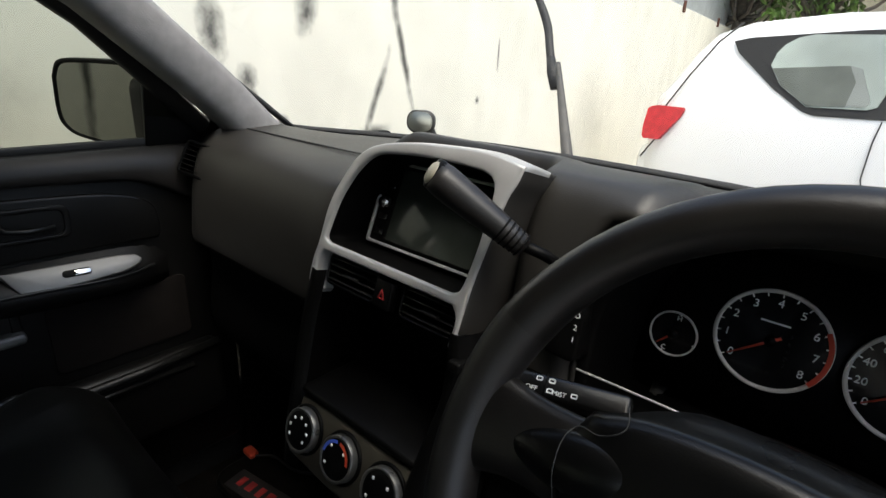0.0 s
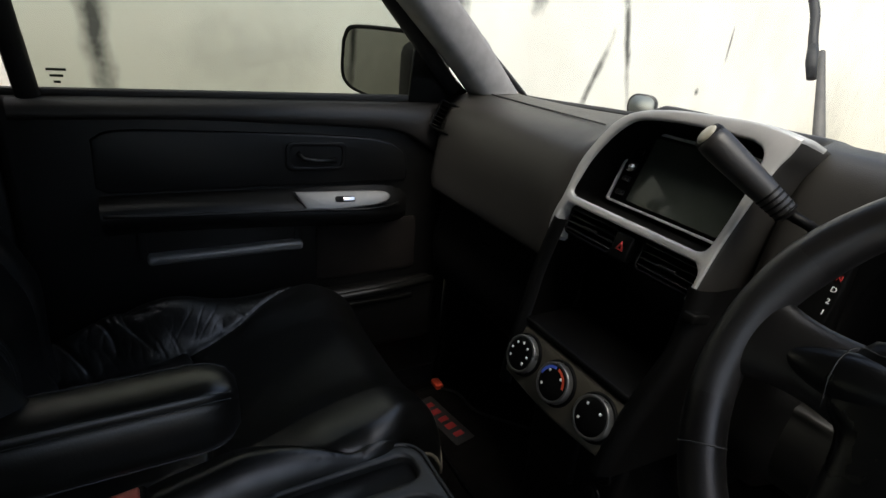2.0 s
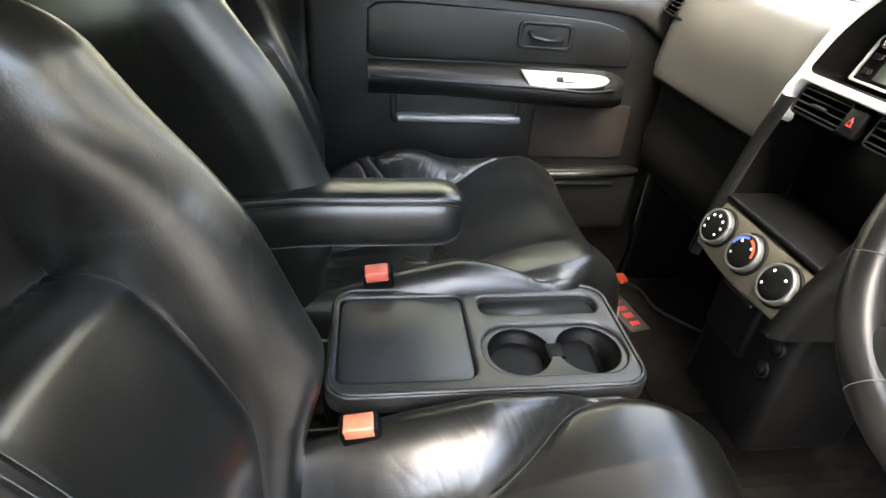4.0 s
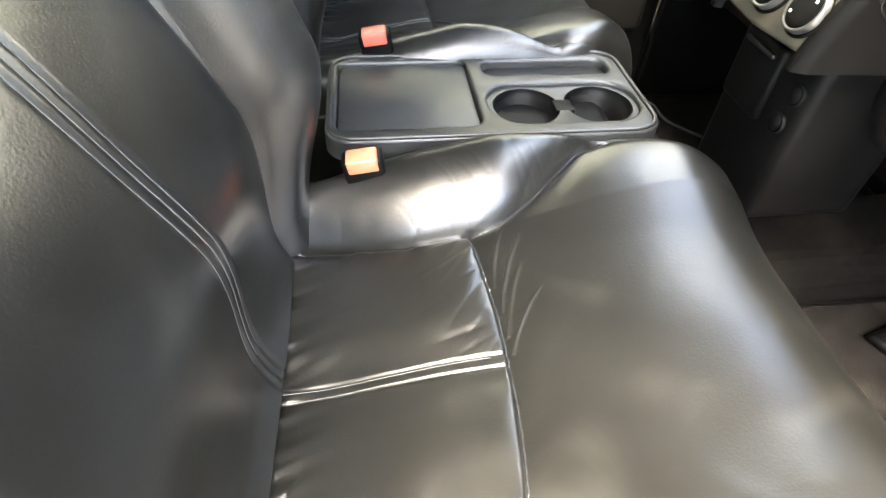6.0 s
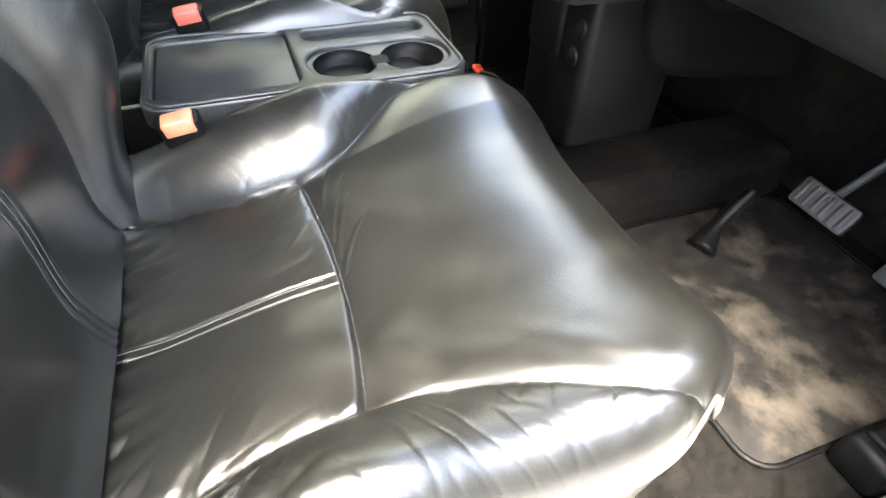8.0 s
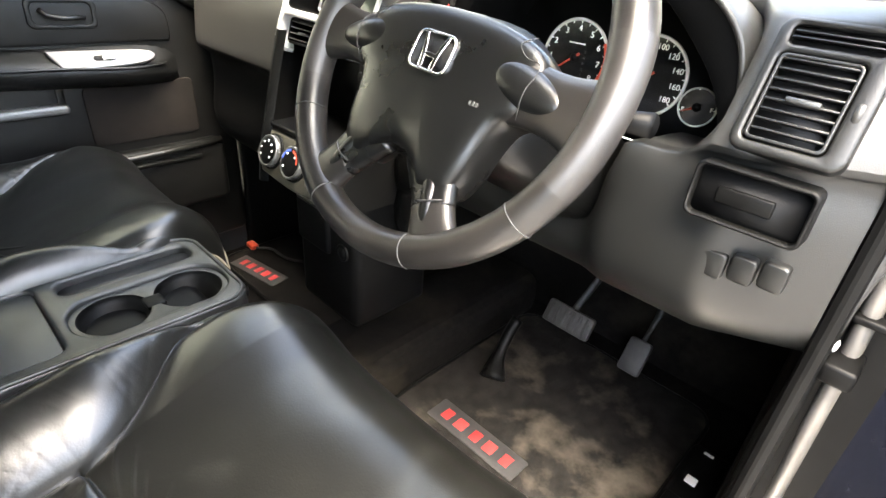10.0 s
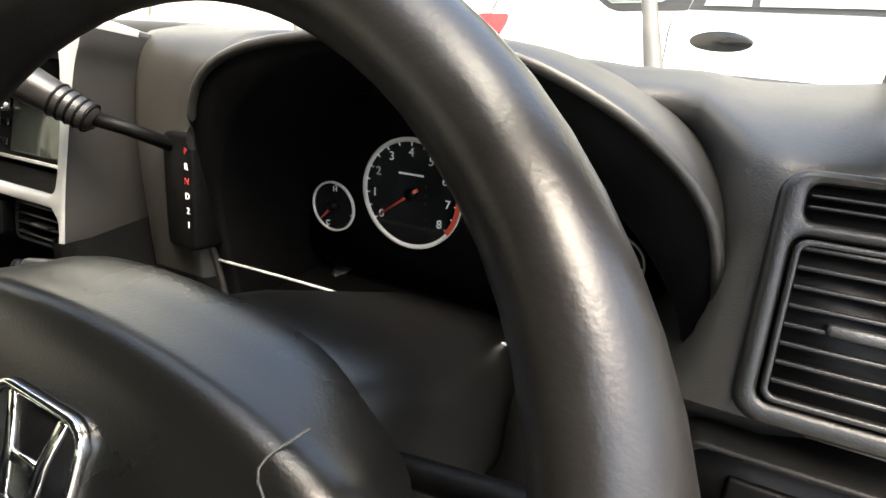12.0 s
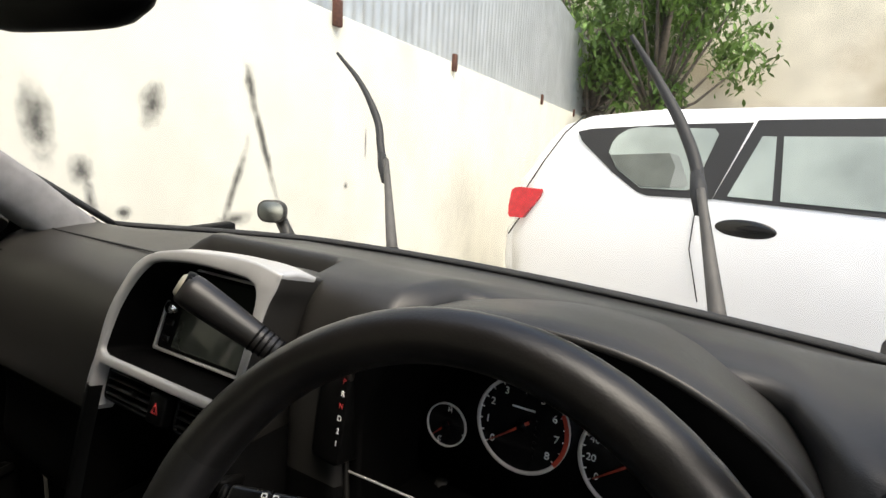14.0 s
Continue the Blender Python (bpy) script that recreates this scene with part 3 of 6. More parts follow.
pane = part("rear_glass", ([(-0.66, -1.6, 1.1), (0.66, -1.6, 1.1), (0.58, -1.56, 1.66), (-0.58, -1.56, 1.66)], [], [(0, 1, 2, 3)]), GLASS_DARK, None, smooth=False)
tagged(pane, "tinted tailgate window glass", "window", "", "structure")
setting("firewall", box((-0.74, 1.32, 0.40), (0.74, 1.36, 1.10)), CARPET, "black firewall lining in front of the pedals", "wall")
setting("rear_bulkhead", box((-0.72, -1.62, 0.4), (0.72, -1.56, 1.15), 0.02), CLOTH, "plain lining of the luggage space behind", "wall")
setting("side_sill_left", box((-0.80, -1.6, 0.40), (-0.735, 1.3, 0.62), 0.02), RUBBER, "dark body sill under the left doors", "sill")
setting("rear_side_left", box((-0.78, -1.6, 0.5), (-0.70, -0.1, 1.27), 0.02), DOOR, "dark rear door lining on the left side", "door")
setting("rear_side_right", box((0.70, -1.6, 0.5), (0.78, -0.22, 1.27), 0.02), DOOR, "dark rear door lining on the right side", "door")


def strut(name, pts, w, d, mat, label, category="pillar"):
    """A pillar of rounded section along points."""
    P = [Vector(p) for p in pts]
    rings = []
    for i, p in enumerate(P):
        a, b = P[max(0, i - 1)], P[min(len(P) - 1, i + 1)]
        dr = (b - a).normalized()
        s = dr.cross(Vector((1, 0, 0))).normalized()
        u = Vector((1, 0, 0))
        ring = []
        for k in range(16):
            t = math.tau * k / 16
            c, q = math.cos(t), math.sin(t)
            ring.append(p + u * (math.copysign(abs(c) ** 0.6, c) * w / 2) + s * (math.copysign(abs(q) ** 0.6, q) * d / 2))
        rings.append(ring)
    ob = part(name, loft(rings, closed=True, cap=True), mat)
    return tagged(ob, label, category, "", "structure")


for s, side in ((-1, "left"), (1, "right")):
    setting("b_post_" + side, box((s * 0.74 - 0.04, -0.30, 0.42), (s * 0.74 + 0.04, -0.055 if s < 0 else -0.10, 1.27), 0.015), DOOR, "dark lower trim of the centre pillar", "pillar")
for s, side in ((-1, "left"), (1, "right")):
    strut("a_pillar_" + side, [(s * 0.665, 0.97, 1.215), (s * 0.662, 0.92, 1.255), (s * 0.635, 0.80, 1.365), (s * 0.590, 0.60, 1.525), (s * 0.54, 0.40, 1.64)] if s < 0 else [(0.745, 0.93, 1.20), (0.700, 0.80, 1.36), (0.635, 0.60, 1.52), (0.56, 0.40, 1.64)], 0.10 if s < 0 else 0.08, 0.085 if s < 0 else 0.07, GREY_TRIM if s < 0 else TRIM_SHADED, "grey cloth-trimmed windscreen pillar of the car" if s < 0 else "windscreen pillar beside the open door, shade put into its dark trim colour")
    strut("b_pillar_foot_" + side, [(s * 0.72, -0.11, 0.5), (s * 0.718, -0.108, 0.9), (s * 0.715, -0.105, 1.262)], 0.06, 0.105, DOOR, "black lower part of the centre pillar")
    strut("b_pillar_" + side, [(s * 0.715, -0.105, 1.264), (s * 0.67, -0.115, 1.45), (s * 0.60, -0.13, 1.64)], 0.06, 0.105, PILLAR_TRIM, "grey trimmed centre pillar with belt anchor")
    strut("d_pillar_" + side, [(s * 0.70, -1.55, 1.1), (s * 0.64, -1.55, 1.4), (s * 0.58, -1.5, 1.64)], 0.08, 0.2, GREY_TRIM, "grey trimmed rear pillar")
    strut("roof_rail_" + side, [(s * 0.57, 0.42, 1.63), (s * 0.595, 0.0, 1.66), (s * 0.60, -0.8, 1.66), (s * 0.58, -1.6, 1.63)], 0.06, 0.05, CLOTH, "cloth trimmed roof rail over the doors", "rail")

# windscreen
rows = []
for k in range(9):
    t = k / 8
    rows.append([(x * (1 - 0.14 * t), y_screen(x) * (1 - t) + (0.55 - 0.42 * x * x) * t + 0.03 * math.sin(math.pi * t), z_screen(x) * (1 - t) + 1.66 * t) for x in np.linspace(-0.66, 0.69, 17)])
ws = part("windscreen", loft(rows), GLASS)
tagged(ws, "clear raked windscreen glass above the dashboard", "windscreen", "", "structure")
ws.visible_shadow = False
part("lower_seal", tube([(x, y_screen(x) + 0.004, z_screen(x) + 0.002) for x in np.linspace(-0.68, 0.71, 25)], 0.006, 8), RUBBER, ws)
for s in (-1, 1):
    part("side_seal", tube([((0.69 if s > 0 else -0.665) * (1 - 0.14 * k / 8), y_screen(s * 0.66) * (1 - k / 8) + (0.42 - 0.04) * k / 8 + 0.03 * math.sin(math.pi * k / 8), z_screen(s * 0.66) * (1 - k / 8) + 1.66 * k / 8) for k in range(9)], 0.007, 8), RUBBER, ws)
# scuttle and bonnet ahead of the glass
rows = []
for k in range(8):
    t = k / 7
    rows.append([(x, y_screen(x) + 0.012 + t * 0.95, 1.205 - 0.40 * t ** 1.2 - 0.04 * (x / 0.7) ** 2) for x in np.linspace(-0.72, 0.72, 15)])
tagged(part("bonnet", loft(rows), CAR_PAINT), "beige silver bonnet of the car", "bonnet", "", "structure")


# ---- dashboard ----
dash = thing("dashboard", "dark grey grained plastic dashboard of a right-hand-drive car", "dashboard", at=(0, 0, 0))


def lerp_prof(a, b, t):
    return [(p[0] + (q[0] - p[0]) * t, p[1] + (q[1] - p[1]) * t) for p, q in zip(a, b)]


PASS = [(0.93, 1.293), (0.85, 1.292), (0.79, 1.280), (0.755, 1.255), (0.735, 1.20), (0.725, 1.13), (0.722, 1.085), (0.738, 1.070), (0.752, 1.05), (0.752, 0.99), (0.742, 0.92), (0.76, 0.86), (0.83, 0.82), (1.1, 0.78)]
MID = [(0.95, 1.318), (0.88, 1.338), (0.85, 1.345), (0.835, 1.340), (0.83, 1.30), (0.83, 1.2), (0.80, 1.085), (0.79, 1.070), (0.78, 1.05), (0.76, 0.99), (0.74, 0.92), (0.76, 0.86), (0.83, 0.80), (1.1, 0.76)]
GATE = [(0.95, 1.318), (0.86, 1.340), (0.79, 1.345), (0.757, 1.336), (0.738, 1.29), (0.727, 1.24), (0.718, 1.15), (0.712, 1.10), (0.707, 1.06), (0.705, 1.02), (0.715, 0.98), (0.75, 0.955), (0.82, 0.945), (1.1, 0.93)]
DRIV = [(0.95, 1.318), (0.90, 1.325), (0.87, 1.325), (0.86, 1.31), (0.865, 1.285), (0.85, 1.105), (0.76, 1.10), (0.735, 1.095), (0.722, 1.08), (0.715, 1.05), (0.72, 1.01), (0.75, 0.975), (0.82, 0.965), (1.1, 0.95)]
SHO = [(0.95, 1.318), (0.86, 1.340), (0.79, 1.346), (0.757, 1.337), (0.752, 1.314), (0.865, 1.288), (0.865, 1.105), (0.735, 1.095), (0.722, 1.08), (0.715, 1.05), (0.72, 1.01), (0.75, 0.975), (0.82, 0.965), (1.1, 0.95)]
DRIV2 = [(0.95, 1.314), (0.90, 1.322), (0.86, 1.323), (0.82, 1.312), (0.855, 1.25), (0.85, 1.165), (0.72, 1.172), (0.697, 1.166), (0.688, 1.13), (0.686, 1.06), (0.70, 1.01), (0.74, 0.975), (0.82, 0.965), (1.1, 0.95)]
VENT = [(0.95, 1.310), (0.88, 1.316), (0.80, 1.317), (0.752, 1.308), (0.735, 1.295), (0.71, 1.245), (0.688, 1.195), (0.697, 1.178), (0.688, 1.13), (0.686, 1.06), (0.70, 1.01), (0.74, 0.975), (0.82, 0.965), (1.1, 0.95)]
STATIONS = [(-0.69, PASS), (-0.22, PASS), (-0.13, MID), (0.100, MID), (0.126, GATE), (0.196, GATE), (0.214, SHO), (0.242, SHO), (0.264, DRIV), (0.46, DRIV), (0.505, DRIV2), (0.548, DRIV2), (0.590, VENT), (0.722, VENT)]
rings = []
for x in np.linspace(-0.69, 0.722, 95):
    for (xa, pa), (xb, pb) in zip(STATIONS, STATIONS[1:]):
        if xa <= x <= xb + 1e-9:
            pr = lerp_prof(pa, pb, smooth01((x - xa) / (xb - xa)))
            break
    edge = max(0, abs(x) - 0.62)
    pr = [(y + edge * 0.5, z) for y, z in pr]
    ys = y_screen(x) + 0.003
    zs = z_screen(x)
    full = [(ys, zs - 0.003), (ys - 0.04, zs + 0.003)] + pr
    fine = spline(full, 60)
    rings.append([(x, y, z) for y, z in fine])
m0 = sum(1 for q in rings if q[0][0] < -0.13)
m1 = sum(1 for q in rings if q[0][0] < 0.216)
part("dash_pad", loft([q[:33] for q in rings[:m0 + 1]]), DASH, dash)
part("dash_pad", loft([q[:28] for q in rings[m0:m1 + 1]]), DASH, dash)
part("stack_wall", loft([q[27:33] for q in rings[m0:m1 + 1]]), DASH, dash)
part("dash_pad", loft([q[:33] for q in rings[m1:]]), DASH, dash)
cut = sum(1 for q in rings if q[0][0] < 0.2)
# Passenger side below the pad: its shade is put in as black.
part("shaded_lower_dash", loft([q[32:] for q in rings[:cut + 1]]), DOOR, dash)
# Driver's lower panel: a darker grey than the pad.
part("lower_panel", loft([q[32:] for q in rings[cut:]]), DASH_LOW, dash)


# centre stack: arched silver surround, pocket, screen
S = facing((-0.015, 0.672, 1.22), (0, -1, 0.28))
# local x right, local y up along the leaning face, local z towards the seats
outer = spline([(-0.112, -0.064), (-0.125, -0.050), (-0.1245, -0.02), (-0.120, 0.0), (-0.113, 0.055), (-0.090, 0.102), (-0.074, 0.121), (-0.050, 0.134), (-0.007, 0.143), (0.041, 0.147), (0.084, 0.149), (0.115, 0.148), (0.150, 0.142)], 44) + \
    spline([(0.150, 0.142), (0.146, 0.126), (0.139, 0.108), (0.132, 0.071), (0.123, 0.014), (0.118, -0.050)], 20)[1:] + [(0.110, -0.050)] + \
    spline([(0.110, -0.050), (0.1125, -0.020), (0.104, -0.0075)], 6)[1:] + [(-0.106, -0.0065)] + spline([(-0.106, -0.0065), (-0.114, -0.020), (-0.113, -0.045), (-0.108, -0.058)], 8)[1:]
inner = spline([(-0.100, 0.0045), (-0.108, 0.010), (-0.107, 0.022), (-0.098, 0.058), (-0.082, 0.090), (-0.064, 0.112), (-0.044, 0.124), (0.0, 0.130), (0.05, 0.132), (0.104, 0.130)], 34) + \
    spline([(0.104, 0.130), (0.117, 0.124), (0.122, 0.108), (0.119, 0.060), (0.113, 0.022), (0.108, 0.008), (0.098, 0.0035)], 18)[1:]
bez = part("center_surround", prism([(x, y) for x, y in outer][::-1], 0.03, 0.004, S, 2, [inner[::-1]]), SILVER, dash, "silver painted arched centre surround")
sharp(bez, 50)
# the surround's brow, running back over the top into the pad
brow = outer[18:47]
rings = [[S @ Vector((x, y, -0.004)) for x, y in brow], [S @ Vector((x * 1.01, y * 1.0 + 0.003, -0.02)) for x, y in brow], [S @ Vector((x * 1.02, y * 0.995 + 0.002, -0.045)) for x, y in brow]]
part("brow", loft(rings), SILVER, bez)
rings = [[S @ Vector((x * 1.021, y * 0.995 + 0.001, -0.045)) for x, y in brow], [S @ Vector((x * 1.03, y * 0.985, -0.09)) for x, y in brow], [S @ Vector((x * 1.04, y * 0.93 - 0.004, -0.17)) for x, y in brow]]
part("stack_cowl", loft(rings), DASH, dash)
# flanks under the brow, the left one blackened to stand for shade
for pts in (outer[2:20], outer[45:64]):
    rings = [[S @ Vector((x * f, y, z)) for x, y in pts] for f, z in ((1.0, -0.002), (1.022, -0.005), (1.03, -0.06), (1.03, -0.14))]
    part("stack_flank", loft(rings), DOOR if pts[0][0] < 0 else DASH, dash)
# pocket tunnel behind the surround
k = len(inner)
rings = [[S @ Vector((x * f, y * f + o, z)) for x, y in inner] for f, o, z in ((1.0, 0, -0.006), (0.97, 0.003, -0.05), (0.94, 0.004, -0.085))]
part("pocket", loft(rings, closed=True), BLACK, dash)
# head unit
H = facing((-0.010, 0.748, 1.268), (0, -1, 0.40))
hu = part("head_unit", prism(rounded(-0.098, -0.056, 0.098, 0.056, 0.004), 0.03, 0.003, H), BLACK, dash, "double-height car radio with a blank screen")
part("frame", prism(rounded(-0.096, -0.054, 0.096, 0.054, 0.004), 0.004, 0.0008, H @ Matrix.Translation((0, 0, 0.004)), 2, [rounded(-0.0925, -0.0505, 0.0925, 0.0505, 0.003)]), SILVER, hu)
part("screen", prism(rounded(-0.062, -0.046, 0.087, 0.046, 0.002), 0.002, 0.0005, H @ Matrix.Translation((0, 0, 0.004))), LCD, hu)
part("knob", lathe([(0.0, 0.012), (0.007, 0.011), (0.008, 0.0)], 20, H @ Matrix.Translation((-0.078, 0.0, 0.0))), CHROME, hu)
for i in range(4):
    part("button", box((-0.085, -0.038 + i * 0.02 - 0.004, 0), (-0.070, -0.038 + i * 0.02 + 0.004, 0.004), 0.001, m=H), GLOSS, hu)
# lower half of the stack: side cheeks, air vents, cubby, climate panel
for s in (-1, 1):
    cx = -0.010 + s * 0.112
    rail = [(cx + s * 0.004, 0.668, 1.19), (cx + s * 0.010, 0.652, 1.12), (cx + s * 0.002, 0.632, 1.06), (cx - s * 0.006, 0.612, 1.0), (cx - s * 0.012, 0.60, 0.94)]
    rings = [[(x - s * 0.014, y, z), (x - s * 0.006, y - 0.010, z), (x + s * 0.006, y - 0.008, z), (x + s * 0.014, y + 0.01, z), (x + s * 0.02, y + 0.12, z)] for x, y, z in spline(rail, 16)]
    # Cheeks take the black plastic in place of the shade on them.
    part("stack_cheek", loft(rings), DOOR, dash)
for s, x0 in ((-1, -0.115), (1, 0.016)):
    V = facing((x0 + 0.040, 0.676, 1.190), (0, -1, 0.3))
    v = part("center_vent", prism(rounded(-0.046, -0.021, 0.046, 0.021, 0.008), 0.04, 0.002, V, 2, [rounded(-0.042, -0.017, 0.042, 0.017, 0.005)]), BLACK, dash)
    for i in range(4):
        part("slat", box((-0.042, -0.014 + i * 0.009, -0.012), (0.042, -0.012 + i * 0.009, 0.0), 0.0006, 1, m=V), DASH_LOW, v)
    part("slider", box((-0.012, -0.004, -0.004), (0.012, 0.0, 0.004), 0.0015, m=V), DASH_LOW, v)
V = facing((-0.012, 0.672, 1.190), (0, -1, 0.3))
hz = part("hazard_button", box((-0.014, -0.018, -0.01), (0.014, 0.016, 0.004), 0.003, m=V), BLACK, dash)
part("triangle", prism([(-0.006, -0.006), (0.006, -0.006), (0.0, 0.006)], 0.001, 0, V @ Matrix.Translation((0, 0, 0.005)), 1, [[(-0.003, -0.0045), (0.003, -0.0045), (0, 0.002)]]), RED, hz)
part("cubby_floor", box((-0.11, 0.62, 1.035), (0.09, 0.74, 1.045), 0.004), BLACK, dash)
part("cubby_back", box((-0.12, 0.73, 1.03), (0.10, 0.74, 1.19), 0.0), BLACK, dash)

clim = thing("climate_panel", "champagne silver climate panel with three round dials", "control panel")
K = facing((-0.010, 0.607, 0.999), (0, -1, 0.42))
sharp(part("fascia", prism(spline([(-0.098, 0.036), (-0.104, -0.02), (-0.094, -0.040)], 10) + spline([(-0.094, -0.04), (0, -0.046), (0.094, -0.04)], 10)[1:] + spline([(0.094, -0.04), (0.104, -0.02), (0.098, 0.036)], 10)[1:], 0.05, 0.005, K), CHAMPAGNE, clim), 50)
for i, cx in enumerate((-0.072, 0.0, 0.073)):
    D = K @ Matrix.Translation((cx, 0, 0))
    part("dial_recess", lathe([(0.0315, 0.0005), (0.0315, 0.003), (0.029, 0.0045), (0.0275, 0.003)], 40, D), BLACK, clim)
    ring = part("dial", lathe([(0.028, 0.002), (0.0275, 0.012), (0.0255, 0.0135), (0.0235, 0.012)], 40, D), DIAL_RING, clim, "chrome ringed round dial")
    part("face", lathe([(0.0235, 0.012), (0.022, 0.0135), (0.014, 0.0142), (0.0, 0.0143)], 40, D), BLACK, ring)
    for j in range(7 if i == 0 else 3):
        a = radians(215 - j * (250 / 6 if i == 0 else 85))
        part("marking", box((-0.0018, -0.0018, 0.0135), (0.0018, 0.0018, 0.0148), 0.0004, 1, m=D @ Matrix.Translation((0.0165 * math.cos(a), 0.0165 * math.sin(a), 0))), WHITE, ring)
    if i == 1:
        for c0, c1, mt in ((95, 175, BLUE), (5, 85, RED_PLASTIC)):
            part("colour_arc", loft([[D @ Vector((r * math.cos(radians(c0 + (c1 - c0) * q / 12)), r * math.sin(radians(c0 + (c1 - c0) * q / 12)), 0.0146)) for q in range(13)] for r in (0.0185, 0.0225)]), mt, ring)

lower = thing("lower_console", "black lower console with a closed drawer and a power socket", "console")
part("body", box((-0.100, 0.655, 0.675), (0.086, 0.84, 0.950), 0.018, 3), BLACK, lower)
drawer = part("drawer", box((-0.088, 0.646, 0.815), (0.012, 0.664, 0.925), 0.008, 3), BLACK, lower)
part("drawer_lip", box((-0.075, 0.6415, 0.905), (-0.002, 0.650, 0.913), 0.003), DASH_LOW, drawer)
for x, z in ((0.058, 0.885), (0.050, 0.838)):
    SK = facing((x, 0.654, z), (0, -1, 0.1))
    socket = part("power_socket", lathe([(0.0165, -0.002), (0.0165, 0.003), (0.0145, 0.0045), (0.0120, 0.003)], 24, SK), BLACK, lower)
    part("cover", lathe([(0.0, 0.0065), (0.0085, 0.006), (0.0118, 0.003)], 20, SK), BLACK, socket)

# ---- instrument binnacle ----
ARCH_IN = spline([(0.214, 1.11), (0.217, 1.19), (0.226, 1.243), (0.252, 1.288), (0.293, 1.322), (0.34, 1.340), (0.39, 1.345), (0.445, 1.336), (0.487, 1.308), (0.522, 1.277), (0.556, 1.238), (0.574, 1.195), (0.577, 1.15), (0.575, 1.11)], 52)
ARCH_OUT = spline([(0.196, 1.11), (0.199, 1.20), (0.205, 1.265), (0.228, 1.318), (0.272, 1.344), (0.34, 1.356), (0.40, 1.359), (0.46, 1.353), (0.508, 1.336), (0.549, 1.311), (0.577, 1.278), (0.590, 1.225), (0.592, 1.17), (0.590, 1.11)], 52)


def arch(line, f, y, down=0.0):
    """The binnacle's outline, drawn in by f, at the depth y."""
    return [(0.40 + (x - 0.40) * f, y + 0.10 * (1.36 - z) ** 1.5, 1.11 + (z - 1.11) * f - down * min(1, (z - 1.11) / 0.15)) for x, z in line]


part("binnacle_hood", loft([arch(ARCH_OUT, 0.99, 0.724), arch(ARCH_OUT, 1.0, 0.730), arch(ARCH_OUT, 1.01, 0.76, 0.006), arch(ARCH_OUT, 1.03, 0.82, 0.02), arch(ARCH_OUT, 1.05, 0.90, 0.042), arch(ARCH_OUT, 1.06, 0.99, 0.075)]), DASH, dash)
part("binnacle_lip", loft([arch(ARCH_OUT, 0.99, 0.724), arch(ARCH_IN, 1.012, 0.722), arch(ARCH_IN, 1.0, 0.728)]), BLACK, dash)
part("hood_edge", tube(arch(ARCH_OUT, 0.985, 0.722), 0.0035, 8), DASH, dash)
part("binnacle_tunnel", loft([arch(ARCH_IN, 1.0, 0.728), arch(ARCH_IN, 0.97, 0.76), arch(ARCH_IN, 0.94, 0.80), arch(ARCH_IN, 0.92, 0.85)]), BLACK, dash)
part("binnacle_floor", box((0.205, 0.742, 1.108), (0.58, 0.86, 1.116), 0.002), BLACK, dash)
for s in (-1, 1):
    part("pad_end", box((s * 0.705 - 0.035, 0.80, 1.18), (s * 0.705 + 0.035, 1.0, 1.272), 0.02, 3), DASH, dash)
part("cluster_trim", tube(spline([(0.219, 0.733, 1.256), (0.203, 0.732, 1.228), (0.193, 0.731, 1.203), (0.184, 0.731, 1.178), (0.186, 0.731, 1.168), (0.198, 0.731, 1.164), (0.25, 0.731, 1.1645), (0.304, 0.731, 1.165), (0.40, 0.731, 1.164), (0.50, 0.731, 1.162)], 50), 0.0012, 8), SILVER, dash)

rows = [[(x + dx, 0.744 - dy, z) for dx, dy in ((-0.007, -0.012), (-0.005, 0.002), (0.0, 0.005), (0.005, 0.002), (0.006, -0.012))] for x, z in spline([(0.563, 1.272), (0.573, 1.245), (0.578, 1.213), (0.578, 1.175), (0.574, 1.14)], 16)]
part("hood_side_trim", loft(rows), DASH_LOW, dash)

clus = thing("instrument_cluster", "dark instrument cluster with four ringed gauges", "gauges")
G = facing((0.392, 0.828, 1.205), (0, -1, 0.12))
part("backplate", prism(rounded(-0.18, -0.075, 0.18, 0.09, 0.05), 0.01, 0.0, G), BLACK, clus)
GAUGE_RING = material("ivory_gauge_ring", (0.5, 0.48, 0.44), 0.5, vary=0.05, bump=0.0)
TICK = material("gauge_print", (0.8, 0.8, 0.76), 0.5, bump=0.0, vary=0.02)


